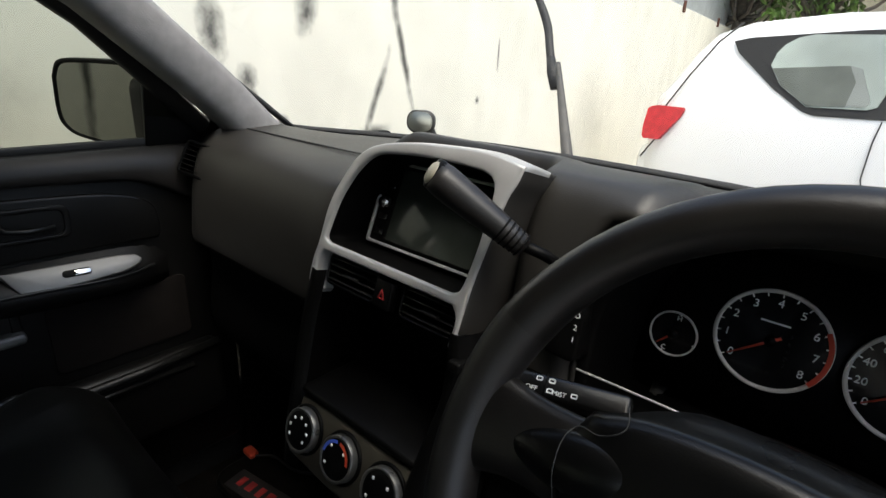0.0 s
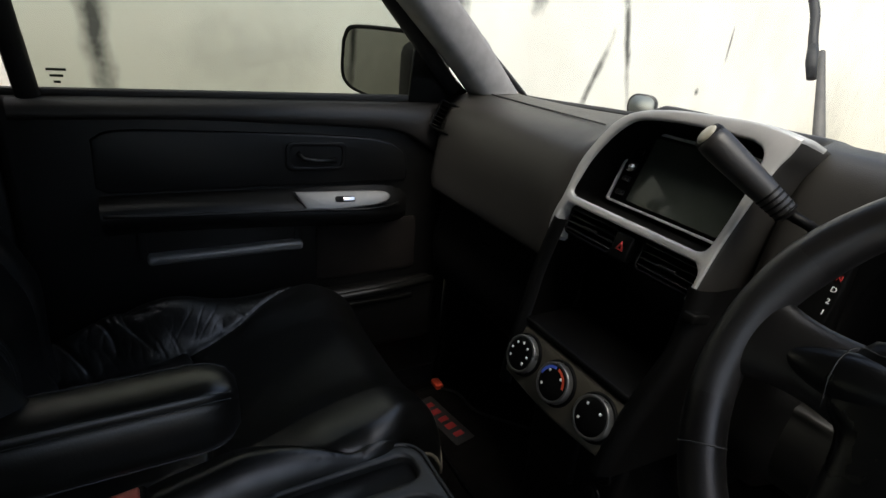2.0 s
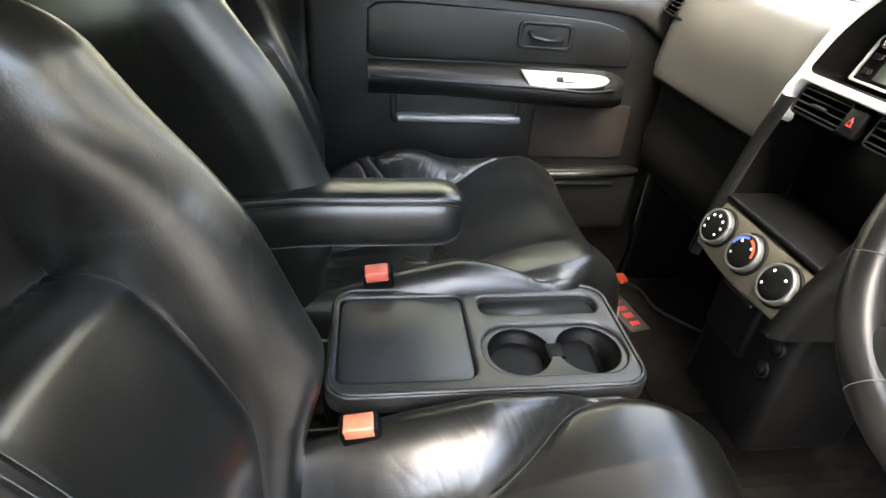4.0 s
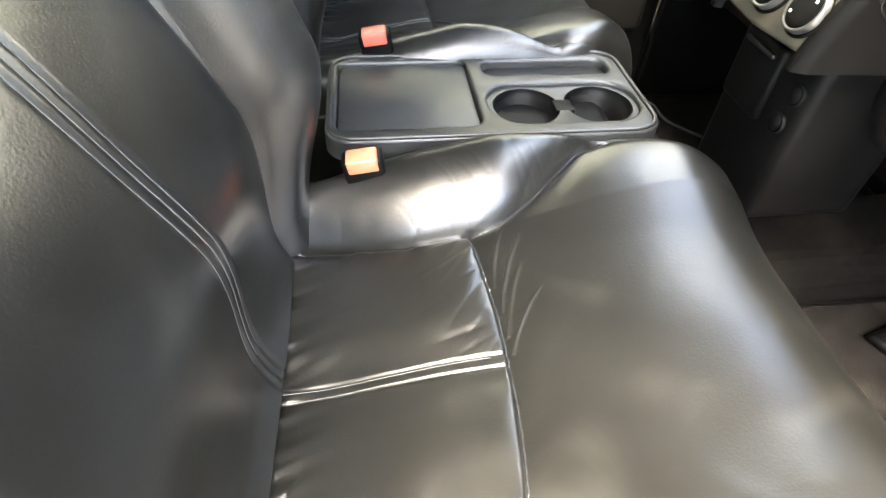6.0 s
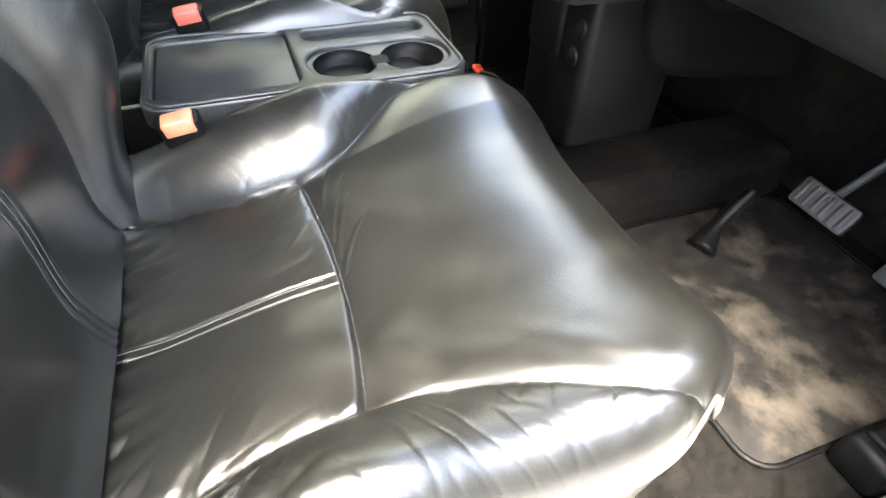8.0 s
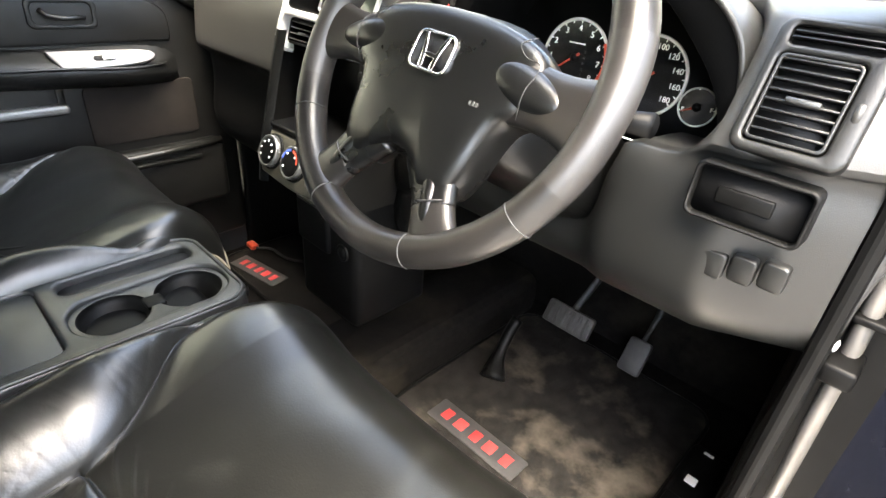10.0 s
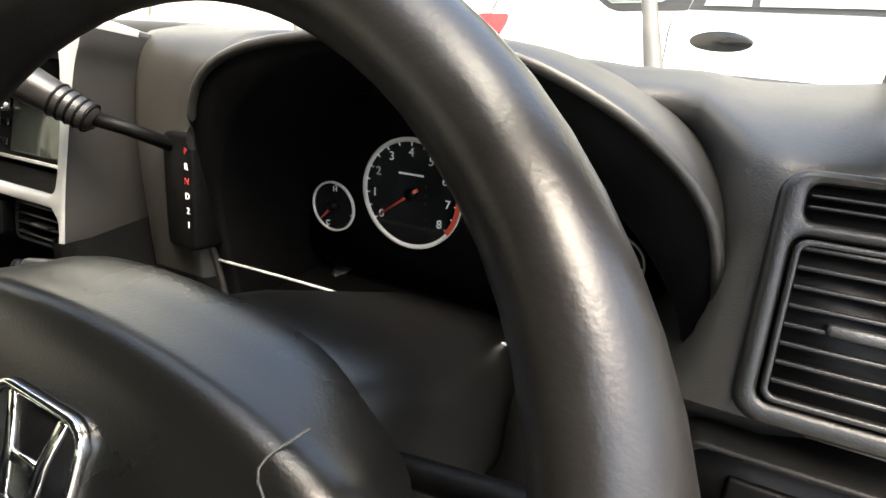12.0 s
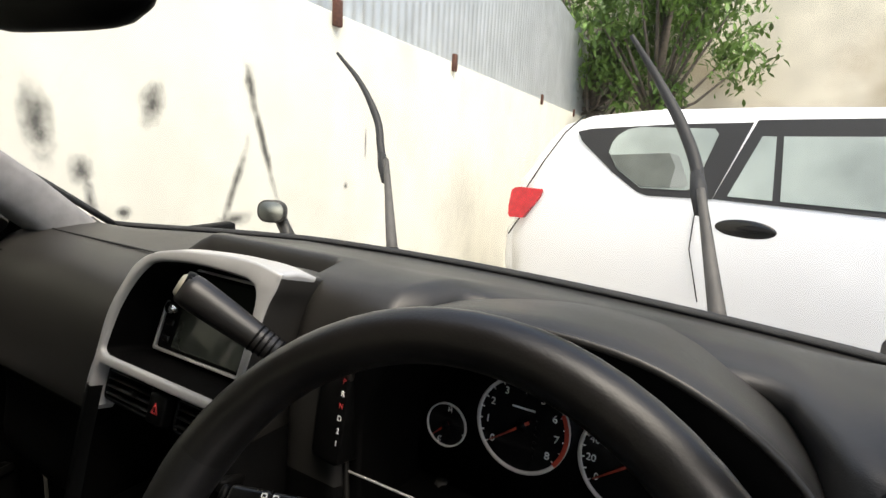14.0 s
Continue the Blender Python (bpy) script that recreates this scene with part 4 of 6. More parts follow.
def gauge(cx, cz, r, numerals, start, sweep, size, needle, red=None, label=""):
    D = G @ Matrix.Translation((cx - 0.392, (cz - 1.205) / G.col[1].z, 0.004))
    ring = part("gauge", lathe([(r, 0.0), (r, 0.002), (r * 0.99, 0.003), (r * 0.935, 0.003), (r * 0.92, 0.001)], 48, D), GAUGE_RING, clus, label)
    part("dial_face", lathe([(r * 0.93, 0.001), (0.0, 0.001)], 40, D), GLOSS, ring)
    for i, tx in enumerate(numerals):
        a = radians(start - sweep * i / max(1, len(numerals) - 1))
        if tx:
            lettering(tx, size, D @ Matrix.Translation((r * 0.74 * math.cos(a), r * 0.74 * math.sin(a), 0.0022)), TICK, ring, "numeral")
    nt = max(1, len(numerals) - 1) * (2 if r > 0.03 else 1)
    for i in range(nt + 1):
        a = radians(start - sweep * i / nt)
        part("tick", box((r * 0.86, -0.0005, 0.0015), (r * 0.92, 0.0005, 0.0022), 0, m=D @ Matrix.Rotation(a, 4, "Z")), TICK, ring, smooth=False)
    a = radians(needle)
    part("needle", prism([(-0.2 * r, -0.0016), (0.8 * r, -0.0005), (0.8 * r, 0.0005), (-0.2 * r, 0.0016)], 0.001, 0, D @ Matrix.Rotation(a, 4, "Z") @ Matrix.Translation((0, 0, 0.0045))), RED_PLASTIC, ring, "red pointer")
    part("hub", lathe([(0.005, 0.002), (0.005, 0.005), (0.0, 0.006)], 16, D), BLACK, ring)
    if red:
        a0, a1 = red
        part("red_zone", loft([[D @ Vector((q * r * math.cos(radians(a0 + (a1 - a0) * k / 14)), q * r * math.sin(radians(a0 + (a1 - a0) * k / 14)), 0.0036)) for k in range(15)] for q in (0.90, 0.985)]), RED_PLASTIC, ring)
    return D, ring


D, ring = gauge(0.345, 1.216, 0.049, [str(i) for i in range(9)], 217, 254, 0.0105, 217, (30, -38), "silver ringed rev counter")
part("badge_bar", box((-0.012, 0.017, 0.0015), (0.012, 0.0185, 0.0025), 0, m=D), TICK, ring, smooth=False)
for i, ch in enumerate("PRND21"):
    lettering(ch, 0.0048, D @ Matrix.Translation((0.0148, 0.0085 - i * 0.0072, 0.0018)), DASH_LOW, ring)
gauge(0.451, 1.213, 0.049, [str(i * 20) for i in range(10)], 217, 254, 0.0095, 217, None, "silver ringed speedometer")
gauge(0.262, 1.191, 0.024, ["C", "", "H"], 250, -190, 0.007, 225, None, "small temperature gauge")
gauge(0.520, 1.192, 0.0225, ["E", "", "F"], 200, 200, 0.007, 205, None, "small fuel gauge")

# gear selector on the dash
gate = thing("gear_selector", "black dash-mounted gear selector with a leather grip", "gear lever")
Q = facing((0.196, 0.716, 1.232), (-0.12, -1, 0.2))
part("gate", prism(rounded(-0.024, -0.05, 0.0155, 0.045, 0.008), 0.03, 0.003, Q), BLACK, gate)
for i, ch in enumerate("PRND21"):
    lettering(ch, 0.0075, Q @ Matrix.Translation((0.010, 0.032 - i * 0.0118, 0.001)), WHITE if ch not in "PN" else RED, gate, "marking")
part("stalk", tube([(0.185, 0.73, 1.262), (0.172, 0.70, 1.283), (0.150, 0.685, 1.293)], 0.0055, 10), BLACK, gate)
AX = Vector((-0.074, -0.040, 0.058)).normalized()
G0 = Vector((0.157, 0.688, 1.289))
grip = part("grip", tube([G0 + AX * (0.104 * q) for q in (0, 0.06, 0.2, 0.35, 0.5, 0.65, 0.8, 0.92, 1.0)], [0.008, 0.0115, 0.0125, 0.0134, 0.0143, 0.0151, 0.0158, 0.0160, 0.0148], 20), LEATHER_PERF, gate)
CAP = facing(G0 + AX * 0.104, (-0.52, -0.66, 0.54))
part("button_collar", lathe([(0.0146, -0.006), (0.0152, 0.0), (0.0142, 0.004), (0.0118, 0.0045)], 26, CAP), BLACK, grip)
part("button", lathe([(0.0, 0.0075), (0.0088, 0.0070), (0.0112, 0.0045), (0.0118, 0.0)], 26, CAP), IVORY, grip, "pale ivory grip button")
for i in range(5):
    c = G0 + AX * (0.004 + 0.0058 * i)
    u, w = AX.orthogonal().normalized(), AX.cross(AX.orthogonal()).normalized()
    part("grip_rib", tube([c + (u * math.cos(q) + w * math.sin(q)) * (0.0110 + 0.0004 * i) for q in [math.tau * k / 18 for k in range(18)]], 0.0012, 6, closed=True), BLACK, grip)

lv = thing("end_vent", "black slatted air vent at the passenger end of the dashboard", "air vent")
L = facing((-0.618, 0.752, 1.235), (0.25, -1, 0.5))
part("frame", prism(rounded(-0.045, -0.034, 0.045, 0.034, 0.01), 0.03, 0.003, L @ Matrix.Translation((0, 0, 0.008)), 2, [rounded(-0.039, -0.028, 0.039, 0.028, 0.006)]), BLACK, lv)
for i in range(6):
    part("slat", box((-0.039, -0.024 + i * 0.0095, -0.006), (0.039, -0.0225 + i * 0.0095, 0.006), 0.0005, 1, m=L), DASH_LOW, lv)
part("airbag_seam", tube([(-0.60, 0.845, 1.2925), (-0.45, 0.846, 1.2928), (-0.25, 0.846, 1.2945)], 0.0016, 6), RUBBER, dash)
# right-hand vent pod and cubby
A = facing((0.646, 0.709, 1.250), (0, -1, 0.46))
vent = thing("side_vent", "grey side air vent with black slats", "air vent")
sharp(part("frame", prism(rounded(-0.047, -0.058, 0.045, 0.060, 0.012), 0.02, 0.003, A @ Matrix.Translation((0, 0, 0.004)), 2, [rounded(-0.038, -0.048, 0.028, 0.030, 0.006), rounded(-0.036, 0.037, 0.036, 0.054, 0.005)]), DASH_LOW, vent), 50)
part("inner_frame", prism(rounded(-0.037, -0.047, 0.027, 0.029, 0.006), 0.02, 0.001, A @ Matrix.Translation((0, 0, 0.0045)), 2, [rounded(-0.034, -0.044, 0.024, 0.026, 0.004)]), DASH_LOW, vent)
# Flat black sheet stands for the shaded depth behind the slats.
part("duct_shade", prism(rounded(-0.04, -0.05, 0.04, 0.056, 0.005), 0.004, 0, A @ Matrix.Translation((0, 0, -0.0022))), BLACK, vent)
for i in range(8):
    part("slat", box((-0.034, -0.038 + i * 0.0088, -0.002), (0.024, -0.0358 + i * 0.0088, 0.0035), 0.0007, 2, m=A), DASH_LOW, vent)
for i in range(2):
    part("slat", box((-0.035, 0.0425 + i * 0.005, -0.002), (0.035, 0.0440 + i * 0.005, 0.0035), 0.0005, 2, m=A), DASH_LOW, vent)
part("slider", box((-0.018, -0.012, -0.002), (0.010, -0.006, 0.006), 0.002, m=A), CONSOLE, vent)
part("thumbwheel", lathe([(0.0, 0.003), (0.012, 0.003), (0.013, 0.0), (0.012, -0.003), (0, -0.003)], 24, A @ Matrix.Translation((0.036, -0.008, -0.006)) @ Matrix.Rotation(radians(90), 4, "Y")), DASH, vent)
B = facing((0.637, 0.672, 1.155), (0, -1, 0.1))
cub = thing("coin_tray", "dark open tray under the side vent", "tray")
part("rim", prism(rounded(-0.053, -0.026, 0.050, 0.028, 0.008), 0.03, 0.002, B, 2, [rounded(-0.049, -0.022, 0.046, 0.024, 0.006)]), DOOR, cub)
# Shallow tray floor in black, so it reads as a deep shaded recess.
part("bin", prism(rounded(-0.05, -0.023, 0.047, 0.025, 0.006), 0.002, 0, B @ Matrix.Translation((0, 0, -0.010))), BLACK, cub)
part("slot_cover", box((-0.03, -0.008, -0.011), (0.02, 0.008, -0.006), 0.002, m=B), DOOR, cub)
for i in range(3):
    part("switch_blank", prism(rounded(-0.0115, -0.014, 0.0115, 0.0145, 0.005), 0.012, 0.002, facing((0.624 + i * 0.0262, 0.6860 + 0.0006 * i, 1.081 + i * 0.0045), (0, -1, -0.06))), DASH_LOW, dash)


# ---- steering wheel ----
WHEEL = Matrix.Translation((0.405, 0.509, 1.248)) @ Matrix.Rotation(radians(60.5), 4, "X") @ Matrix.Rotation(radians(-3), 4, "Z")
wheel = thing("steering_wheel", "worn grey leather four-spoke steering wheel", "steering wheel")
wheel.matrix_world = WHEEL
R, r = 0.1645, 0.0150
for a0, a1, mt in ((20, 160, LEATHER_WHEEL), (160, 200, LEATHER_PERF), (200, 340, LEATHER_WHEEL), (340, 380, LEATHER_PERF)):
    pts = [(R * math.cos(radians(a0 + (a1 - a0) * i / 28)), R * math.sin(radians(a0 + (a1 - a0) * i / 28)), 0.004 * math.sin(i)) for i in range(29)]
    rings = []
    for i in range(29):
        a = radians(a0 + (a1 - a0) * i / 28)
        rr = r * (1 + 0.10 * math.exp(-((math.degrees(a) % 360 - 160) / 12) ** 2) + 0.10 * math.exp(-((math.degrees(a) % 360 - 20) / 12) ** 2))
        rings.append([((R + rr * math.cos(t)) * math.cos(a), (R + rr * math.cos(t)) * math.sin(a), 1.12 * rr * math.sin(t)) for t in [math.tau * j / 20 for j in range(20)]])
    part("rim", loft(rings, closed=True), mt, wheel)
for a in (20, 160, 212, 248, 292, 328):
    A2 = Matrix.Rotation(radians(a), 4, "Z")
    part("rim_seam", tube([A2 @ Vector((R + (r + 0.0002) * math.cos(t), 0, 1.12 * (r + 0.0002) * math.sin(t))) for t in [math.tau * j / 24 for j in range(24)]], 0.0006, 6, closed=True), RIM_SEAM, wheel)


def spoke(pts, widths, th, mat, name="spoke"):
    """A rounded bar through points, with the widths given along it."""
    P = spline(pts, 14)
    W = spline([(w,) for w in widths], 14)
    rings = []
    for i, p in enumerate(P):
        q = Vector(P[min(i + 1, 14)]) - Vector(P[max(i - 1, 0)])
        s = Vector((-q.y, q.x, 0)).normalized()
        rings.append([Vector(p) + s * (math.copysign(abs(math.cos(t)) ** 0.8, math.cos(t)) * W[i][0] / 2) + Vector((0, 0, math.copysign(abs(math.sin(t)) ** 0.8, math.sin(t)) * th / 2)) for t in [math.tau * j / 22 for j in range(22)]])
    return part(name, loft(rings, closed=True, cap=True), mat, wheel)


for s in (-1, 1):
    # upper spokes, flared where they meet the rim, and the lower pair in two materials joined by a seam
    spoke([(s * 0.070, 0.000, -0.002), (s * 0.115, -0.001, -0.004), (s * 0.160, -0.004, 0)], (0.062, 0.050, 0.050, 0.066), 0.022, LEATHER_WHEEL)
    spoke([(s * 0.036, -0.070, -0.004), (s * 0.053, -0.098, -0.003), (s * 0.062, -0.113, -0.002)], (0.060, 0.046, 0.042), 0.022, HUB)
    spoke([(s * 0.060, -0.110, -0.002), (s * 0.072, -0.129, -0.001), (s * 0.086, -0.150, 0.0)], (0.041, 0.046, 0.066), 0.022, LEATHER_WHEEL, "spoke_root")
    part("spoke_ridge", tube(spline([(s * 0.046, -0.078, 0.001), (s * 0.056, -0.100, 0.0030), (s * 0.064, -0.120, 0.0030), (s * 0.076, -0.142, 0.000)], 12), [0.004, 0.006, 0.0072, 0.0078, 0.008, 0.008, 0.008, 0.0078, 0.0074, 0.007, 0.0064, 0.0055, 0.004], 14), HUB, wheel)
    part("spoke_seam", tube(spline([(s * 0.044, -0.1145, 0.000), (s * 0.050, -0.1125, 0.0086), (s * 0.060, -0.1090, 0.0112), (s * 0.070, -0.1035, 0.0086), (s * 0.077, -0.0995, 0.000)], 16), 0.0009, 6), RUBBER, wheel)
# airbag cover: a wide, flat-topped pad that narrows towards the lower spokes
hubout = spline([(-0.100, 0.030), (-0.075, 0.040), (-0.04, 0.046), (0.0, 0.048), (0.04, 0.046), (0.075, 0.040), (0.100, 0.030), (0.107, 0.012), (0.103, -0.016), (0.089, -0.029), (0.082, -0.050), (0.077, -0.078), (0.066, -0.100), (0.046, -0.106), (0.031, -0.094), (0.0, -0.080),
                 (-0.031, -0.094), (-0.046, -0.106), (-0.066, -0.100), (-0.077, -0.078), (-0.082, -0.050), (-0.089, -0.029), (-0.103, -0.016), (-0.107, 0.012), (-0.100, 0.030)], 96)[:-1]
rings = []
for f, z in ((0.97, -0.032), (0.985, -0.022), (0.99, -0.012), (0.995, -0.004), (0.975, 0.003), (0.945, 0.007), (0.88, 0.0098), (0.75, 0.0118), (0.6, 0.0128), (0.35, 0.0134), (0.0, 0.0136)):
    # the cover's top slopes up towards the column
    lift = 0.010 * min(1.0, max(0.0, -z - 0.004) / 0.022)
    rings.append([(x * f, (y + 0.01) * f - 0.01 + lift * smooth01((y - 0.02) / 0.025) * smooth01((0.105 - abs(x)) / 0.05), z) for x, y in hubout])
part("airbag_cover", loft(rings, closed=True), HUB, wheel)
for s in (-1, 1):
    pod = []
    for i in range(21):
        a = -1 + 2 * i / 20
        f = math.sqrt(max(0.0, 1 - a * a)) * (1.0 - 0.25 * a) + 0.01
        pod.append([(s * (0.097 + 0.037 * a), 0.002 - 0.006 * a + 0.0165 * f * math.cos(q), 0.004 + 0.0105 * f * math.sin(q)) for q in [math.tau * j / 22 for j in range(22)]])
    part("thumb_pod", loft(pod, closed=True, cap=True), HUB, wheel)
    part("cover_seam", tube(spline([(s * 0.083, 0.041, 0.001), (s * 0.078, 0.031, 0.0105), (s * 0.088, 0.022, 0.0105), (s * 0.100, 0.021, 0.0085), (s * 0.104, 0.012, 0.0118), (s * 0.102, -0.004, 0.0140), (s * 0.099, -0.022, 0.003)], 24), 0.0004, 6), RIM_SEAM, wheel)
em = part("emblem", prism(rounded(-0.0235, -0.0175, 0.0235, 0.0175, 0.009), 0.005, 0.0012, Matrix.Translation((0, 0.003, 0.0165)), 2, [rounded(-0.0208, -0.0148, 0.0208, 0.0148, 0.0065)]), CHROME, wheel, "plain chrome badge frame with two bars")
part("badge_ground", prism(rounded(-0.022, -0.016, 0.022, 0.016, 0.008), 0.004, 0, Matrix.Translation((0, 0.003, 0.0145))), BLACK, em)
for s in (-1, 1):
    part("bar", prism([(s * 0.0065 - 0.0026, -0.0146), (s * 0.0065 + 0.0026, -0.0146), (s * 0.0085 + 0.0020, 0.0), (s * 0.0130 + 0.0018, 0.0146), (s * 0.0130 - 0.0018, 0.0146), (s * 0.0085 - 0.0022, 0.0)], 0.003, 0.0007, Matrix.Translation((0, 0.003, 0.0162))), CHROME, em)
part("cross_bar", prism([(-0.0075, -0.0050), (0.0075, -0.0050), (0.0085, -0.0010), (-0.0085, -0.0010)], 0.003, 0.0005, Matrix.Translation((0, 0.003, 0.0159))), CHROME, em)
for i in range(3):
    part("cover_mark", box((0.058 + 0.0036 * i, -0.0255, 0.0120), (0.0602 + 0.0036 * i, -0.0220, 0.0127), 0), SEAM, wheel, smooth=False)
part("column", lathe([(0.05, -0.03), (0.045, -0.05), (0.02, -0.06)], 24), BLACK, wheel)
shroud = thing("steering_column", "dark plastic steering column shroud with two stalks", "steering column")
C = Matrix.Translation((0.405, 0.509, 1.248)) @ Matrix.Rotation(radians(60.5), 4, "X")
rings = []
for z, wx, wy in ((-0.05, 0.055, 0.045), (-0.07, 0.068, 0.055), (-0.12, 0.072, 0.06), (-0.20, 0.075, 0.06), (-0.28, 0.08, 0.06)):
    rings.append([C @ Vector((wx * math.copysign(abs(math.cos(t)) ** 0.6, math.cos(t)), -0.012 + wy * math.copysign(abs(math.sin(t)) ** 0.6, math.sin(t)), z)) for t in [math.tau * j / 28 for j in range(28)]])
part("shroud", loft(rings, closed=True, cap=True), SHROUD, shroud)
part("indicator_stalk", tube([C @ Vector(p) for p in ((0.06, 0.0, -0.075), (0.10, 0.006, -0.07), (0.135, 0.01, -0.065), (0.172, 0.012, -0.06))], [0.006, 0.006, 0.008, 0.010], 12), BLACK, shroud)
SW = facing((0.241, 0.594, 1.2295), (0.10, -0.62, 0.78), (0.93, 0.36, -0.10))
wst = part("wiper_stalk", box((-0.034, -0.010, -0.016), (0.062, 0.009, 0.0), 0.004, 3, m=SW), HUB, shroud)
part("end_cap", box((-0.042, -0.009, -0.015), (-0.035, 0.008, -0.001), 0.003, 2, m=SW), BLACK, wst)
part("joint", box((0.0015, -0.0103, -0.0163), (0.0025, 0.0093, 0.0003), 0.0003, 1, m=SW), BLACK, wst)
lettering("OFF", 0.0052, SW @ Matrix.Translation((-0.0072, -0.0040, 0.0002)), WHITE, wst)
lettering("MIST", 0.0048, SW @ Matrix.Translation((0.0135, -0.0040, 0.0002)), WHITE, wst)
for a, b in ((-0.0055, 0.0025), (0.0040, 0.0025), (0.0040, -0.0050), (0.0215, -0.0045)):
    part("marking", prism(rounded(a, b, a + 0.0048, b + 0.0036, 0.001), 0.0004, 0, SW @ Matrix.Translation((0, 0, 0.0004)), 2, [rounded(a + 0.0009, b + 0.0009, a + 0.0039, b + 0.0027, 0.0004)]), WHITE, wst, smooth=False)
key = part("ignition_switch", box((-0.008, -0.006, -0.03), (0.008, 0.006, 0.0), 0.003, m=facing((0.116, 0.645, 1.163), (0, -1, 0.2))), DOOR, dash)

bg = thing("belt_guide", "pale belt guide plate bolted to the centre pillar", "belt guide")
part("plate", prism(rounded(-0.035, -0.045, 0.035, 0.05, 0.012), 0.012, 0.004, facing((-0.655, -0.085, 1.345), (1, 0, 0.15), (0, 1, 0))), GREY_TRIM, bg)
part("bolt", lathe([(0, 0.010), (0.011, 0.009), (0.013, 0.0)], 18, facing((-0.655, -0.085, 1.345), (1, 0, 0.15))), CHROME, bg)


# ---- seats ----
def fade(d, s):
    return math.exp(-(d / s) ** 2)


def bump01(q):
    """A quarter-round rise from 0 to 1."""
    q = min(1.0, max(0.0, q))
    return math.sqrt(1 - (1 - q) ** 2)


def bolster_edge(x, y):
    """Distance of the bolster seam from the middle of the cushion."""
    reach = 0.185 if x < 0 else 0.27
    return 0.160 + 0.026 * smooth01((0.14 - y) / 0.18) + 0.097 * smooth01((y - 0.185) / reach) ** 1.2


def cross_seam(x):
    return 0.203 - 0.017 * (x / 0.16) ** 2


def crest(x, y):
    """How far the side bolster stands over the cushion."""
    if x < 0:
        return 0.062 + 0.008 * smooth01((y + 0.02) / 0.2) - 0.060 * smooth01((y - 0.21) / 0.18)
    return 0.088 - 0.020 * smooth01((0.06 - y) / 0.1) - 0.083 * smooth01((y - 0.14) / 0.22)


def across(s, e, W):
    """Distance from the middle: two thirds of the columns up to the seam at e, the rest beyond it."""
    e = min(e, 0.93 * W)
    a = abs(s)
    x = a / 0.66 * e if a < 0.66 else e + (W - e) * (a - 0.66) / 0.34
    return math.copysign(x, s)


def cushion_point(s, y):
    """Local place on the cushion: s from -1 to 1 across, y forward; returns x, y, z with the seat base at 0."""
    W = 0.278 - 0.05 * smooth01((y - 0.36) / 0.16) ** 1.5 - 0.01 * smooth01((0.1 - y) / 0.14)
    x = across(s, bolster_edge(s, y), W)
    s = x / W
    ax = abs(x)
    e = bolster_edge(x, y)
    ys = cross_seam(x)
    z = 0.757 + 0.042 * smooth01((y + 0.04) / 0.25) + 0.058 * smooth01((y - 0.16) / 0.305)
    z += 0.012 * math.sin(math.pi * min(1, max(0, (y - ys) / 0.3))) * (1 - (s * 0.8) ** 2)
    z += (0.016 if x < 0 else 0.004) * min(1.0, ax / 0.16) ** 2
    z += 0.012 * smooth01((y - 0.24) / 0.1) * smooth01((ax - 0.1) / 0.12)
    inside = e - ax
    if inside < 0:
        q = min(1.0, -inside / max(0.02, 0.75 * (W - e)))
        z += crest(x, y) * (0.35 * bump01(q) + 0.65 * math.sin(q * math.pi / 2))
        fold = smooth01((0.17 - y) / 0.10)
        if x > 0:
            a = noise.noise(Vector((x * 7 - y * 6, y * 26 + x * 26, 2.0)))
            b = noise.noise(Vector((x * 30 + y * 34, y * 22 - x * 20, 6.0)))
            z -= fold * (0.009 * max(0.0, 1 - abs(a) * 2.4) ** 2 + 0.002 * max(0.0, 1 - abs(b) * 3.5) ** 2)
        z -= (0.0020 if x > 0 else 0.0011) * max(0.0, 1 - abs(noise.noise(Vector((y * 34 + x * 22, x * 12, 3.3)))) * 4) ** 2 * fade(inside, 0.022)
        z -= (0.0006 if x > 0 else 0.0003) * max(0.0, 1 - abs(noise.noise(Vector((y * 48 - x * 30, x * 18, 8.3)))) * 4) ** 2 * smooth01((y - 0.05) / 0.1)
        z += (0.0010 if x > 0 else 0.0004) * noise.noise(Vector((x * 26, y * 40, 9.4)))
    elif y < ys:
        # two stuffed halves with a flat stitched band between them
        z += 0.008 * smooth01((ax - 0.002) / 0.06) * bump01(inside / 0.05) * bump01((ys - y) / 0.03)
        z -= 0.0018 * fade(ax - 0.0065, 0.0018)
        for turn, at in ((0.9, 1.7), (0.35, 9.3)):
            c, d = math.cos(turn), math.sin(turn)
            u, v = c * x + d * y, c * y - d * x
            patch = smooth01(noise.noise(Vector((x * 8, y * 8, at))) * 3.0 + 0.15)
            z -= 0.0009 * patch * max(0.0, 1 - abs(noise.noise(Vector((u * 44, v * 8, at * 2)))) * 3.2) ** 2
        z += 0.0045 * noise.noise(Vector((x * 62 + y * 20, y * 14, 1.3))) * smooth01((0.05 - y) / 0.09)
        z += 0.0034 * noise.noise(Vector((y * 52 + x * 30, x * 16, 2.7))) * fade(inside - 0.01, 0.03)
        z += 0.0050 * noise.noise(Vector((x * 10, y * 12 + x * 5, 8.1)))
        z += 0.0015 * noise.noise(Vector((x * 34, y * 34 + x * 20, 5.1))) * fade(ys - y, 0.035)
    else:
        for x0, x1, y1 in ((-0.085, -0.188, 0.240), (-0.052, -0.173, 0.260), (-0.024, -0.136, 0.250), (-0.004, -0.098, 0.270)):
            if x1 < x < x0:
                f = (x0 - x) / (x0 - x1)
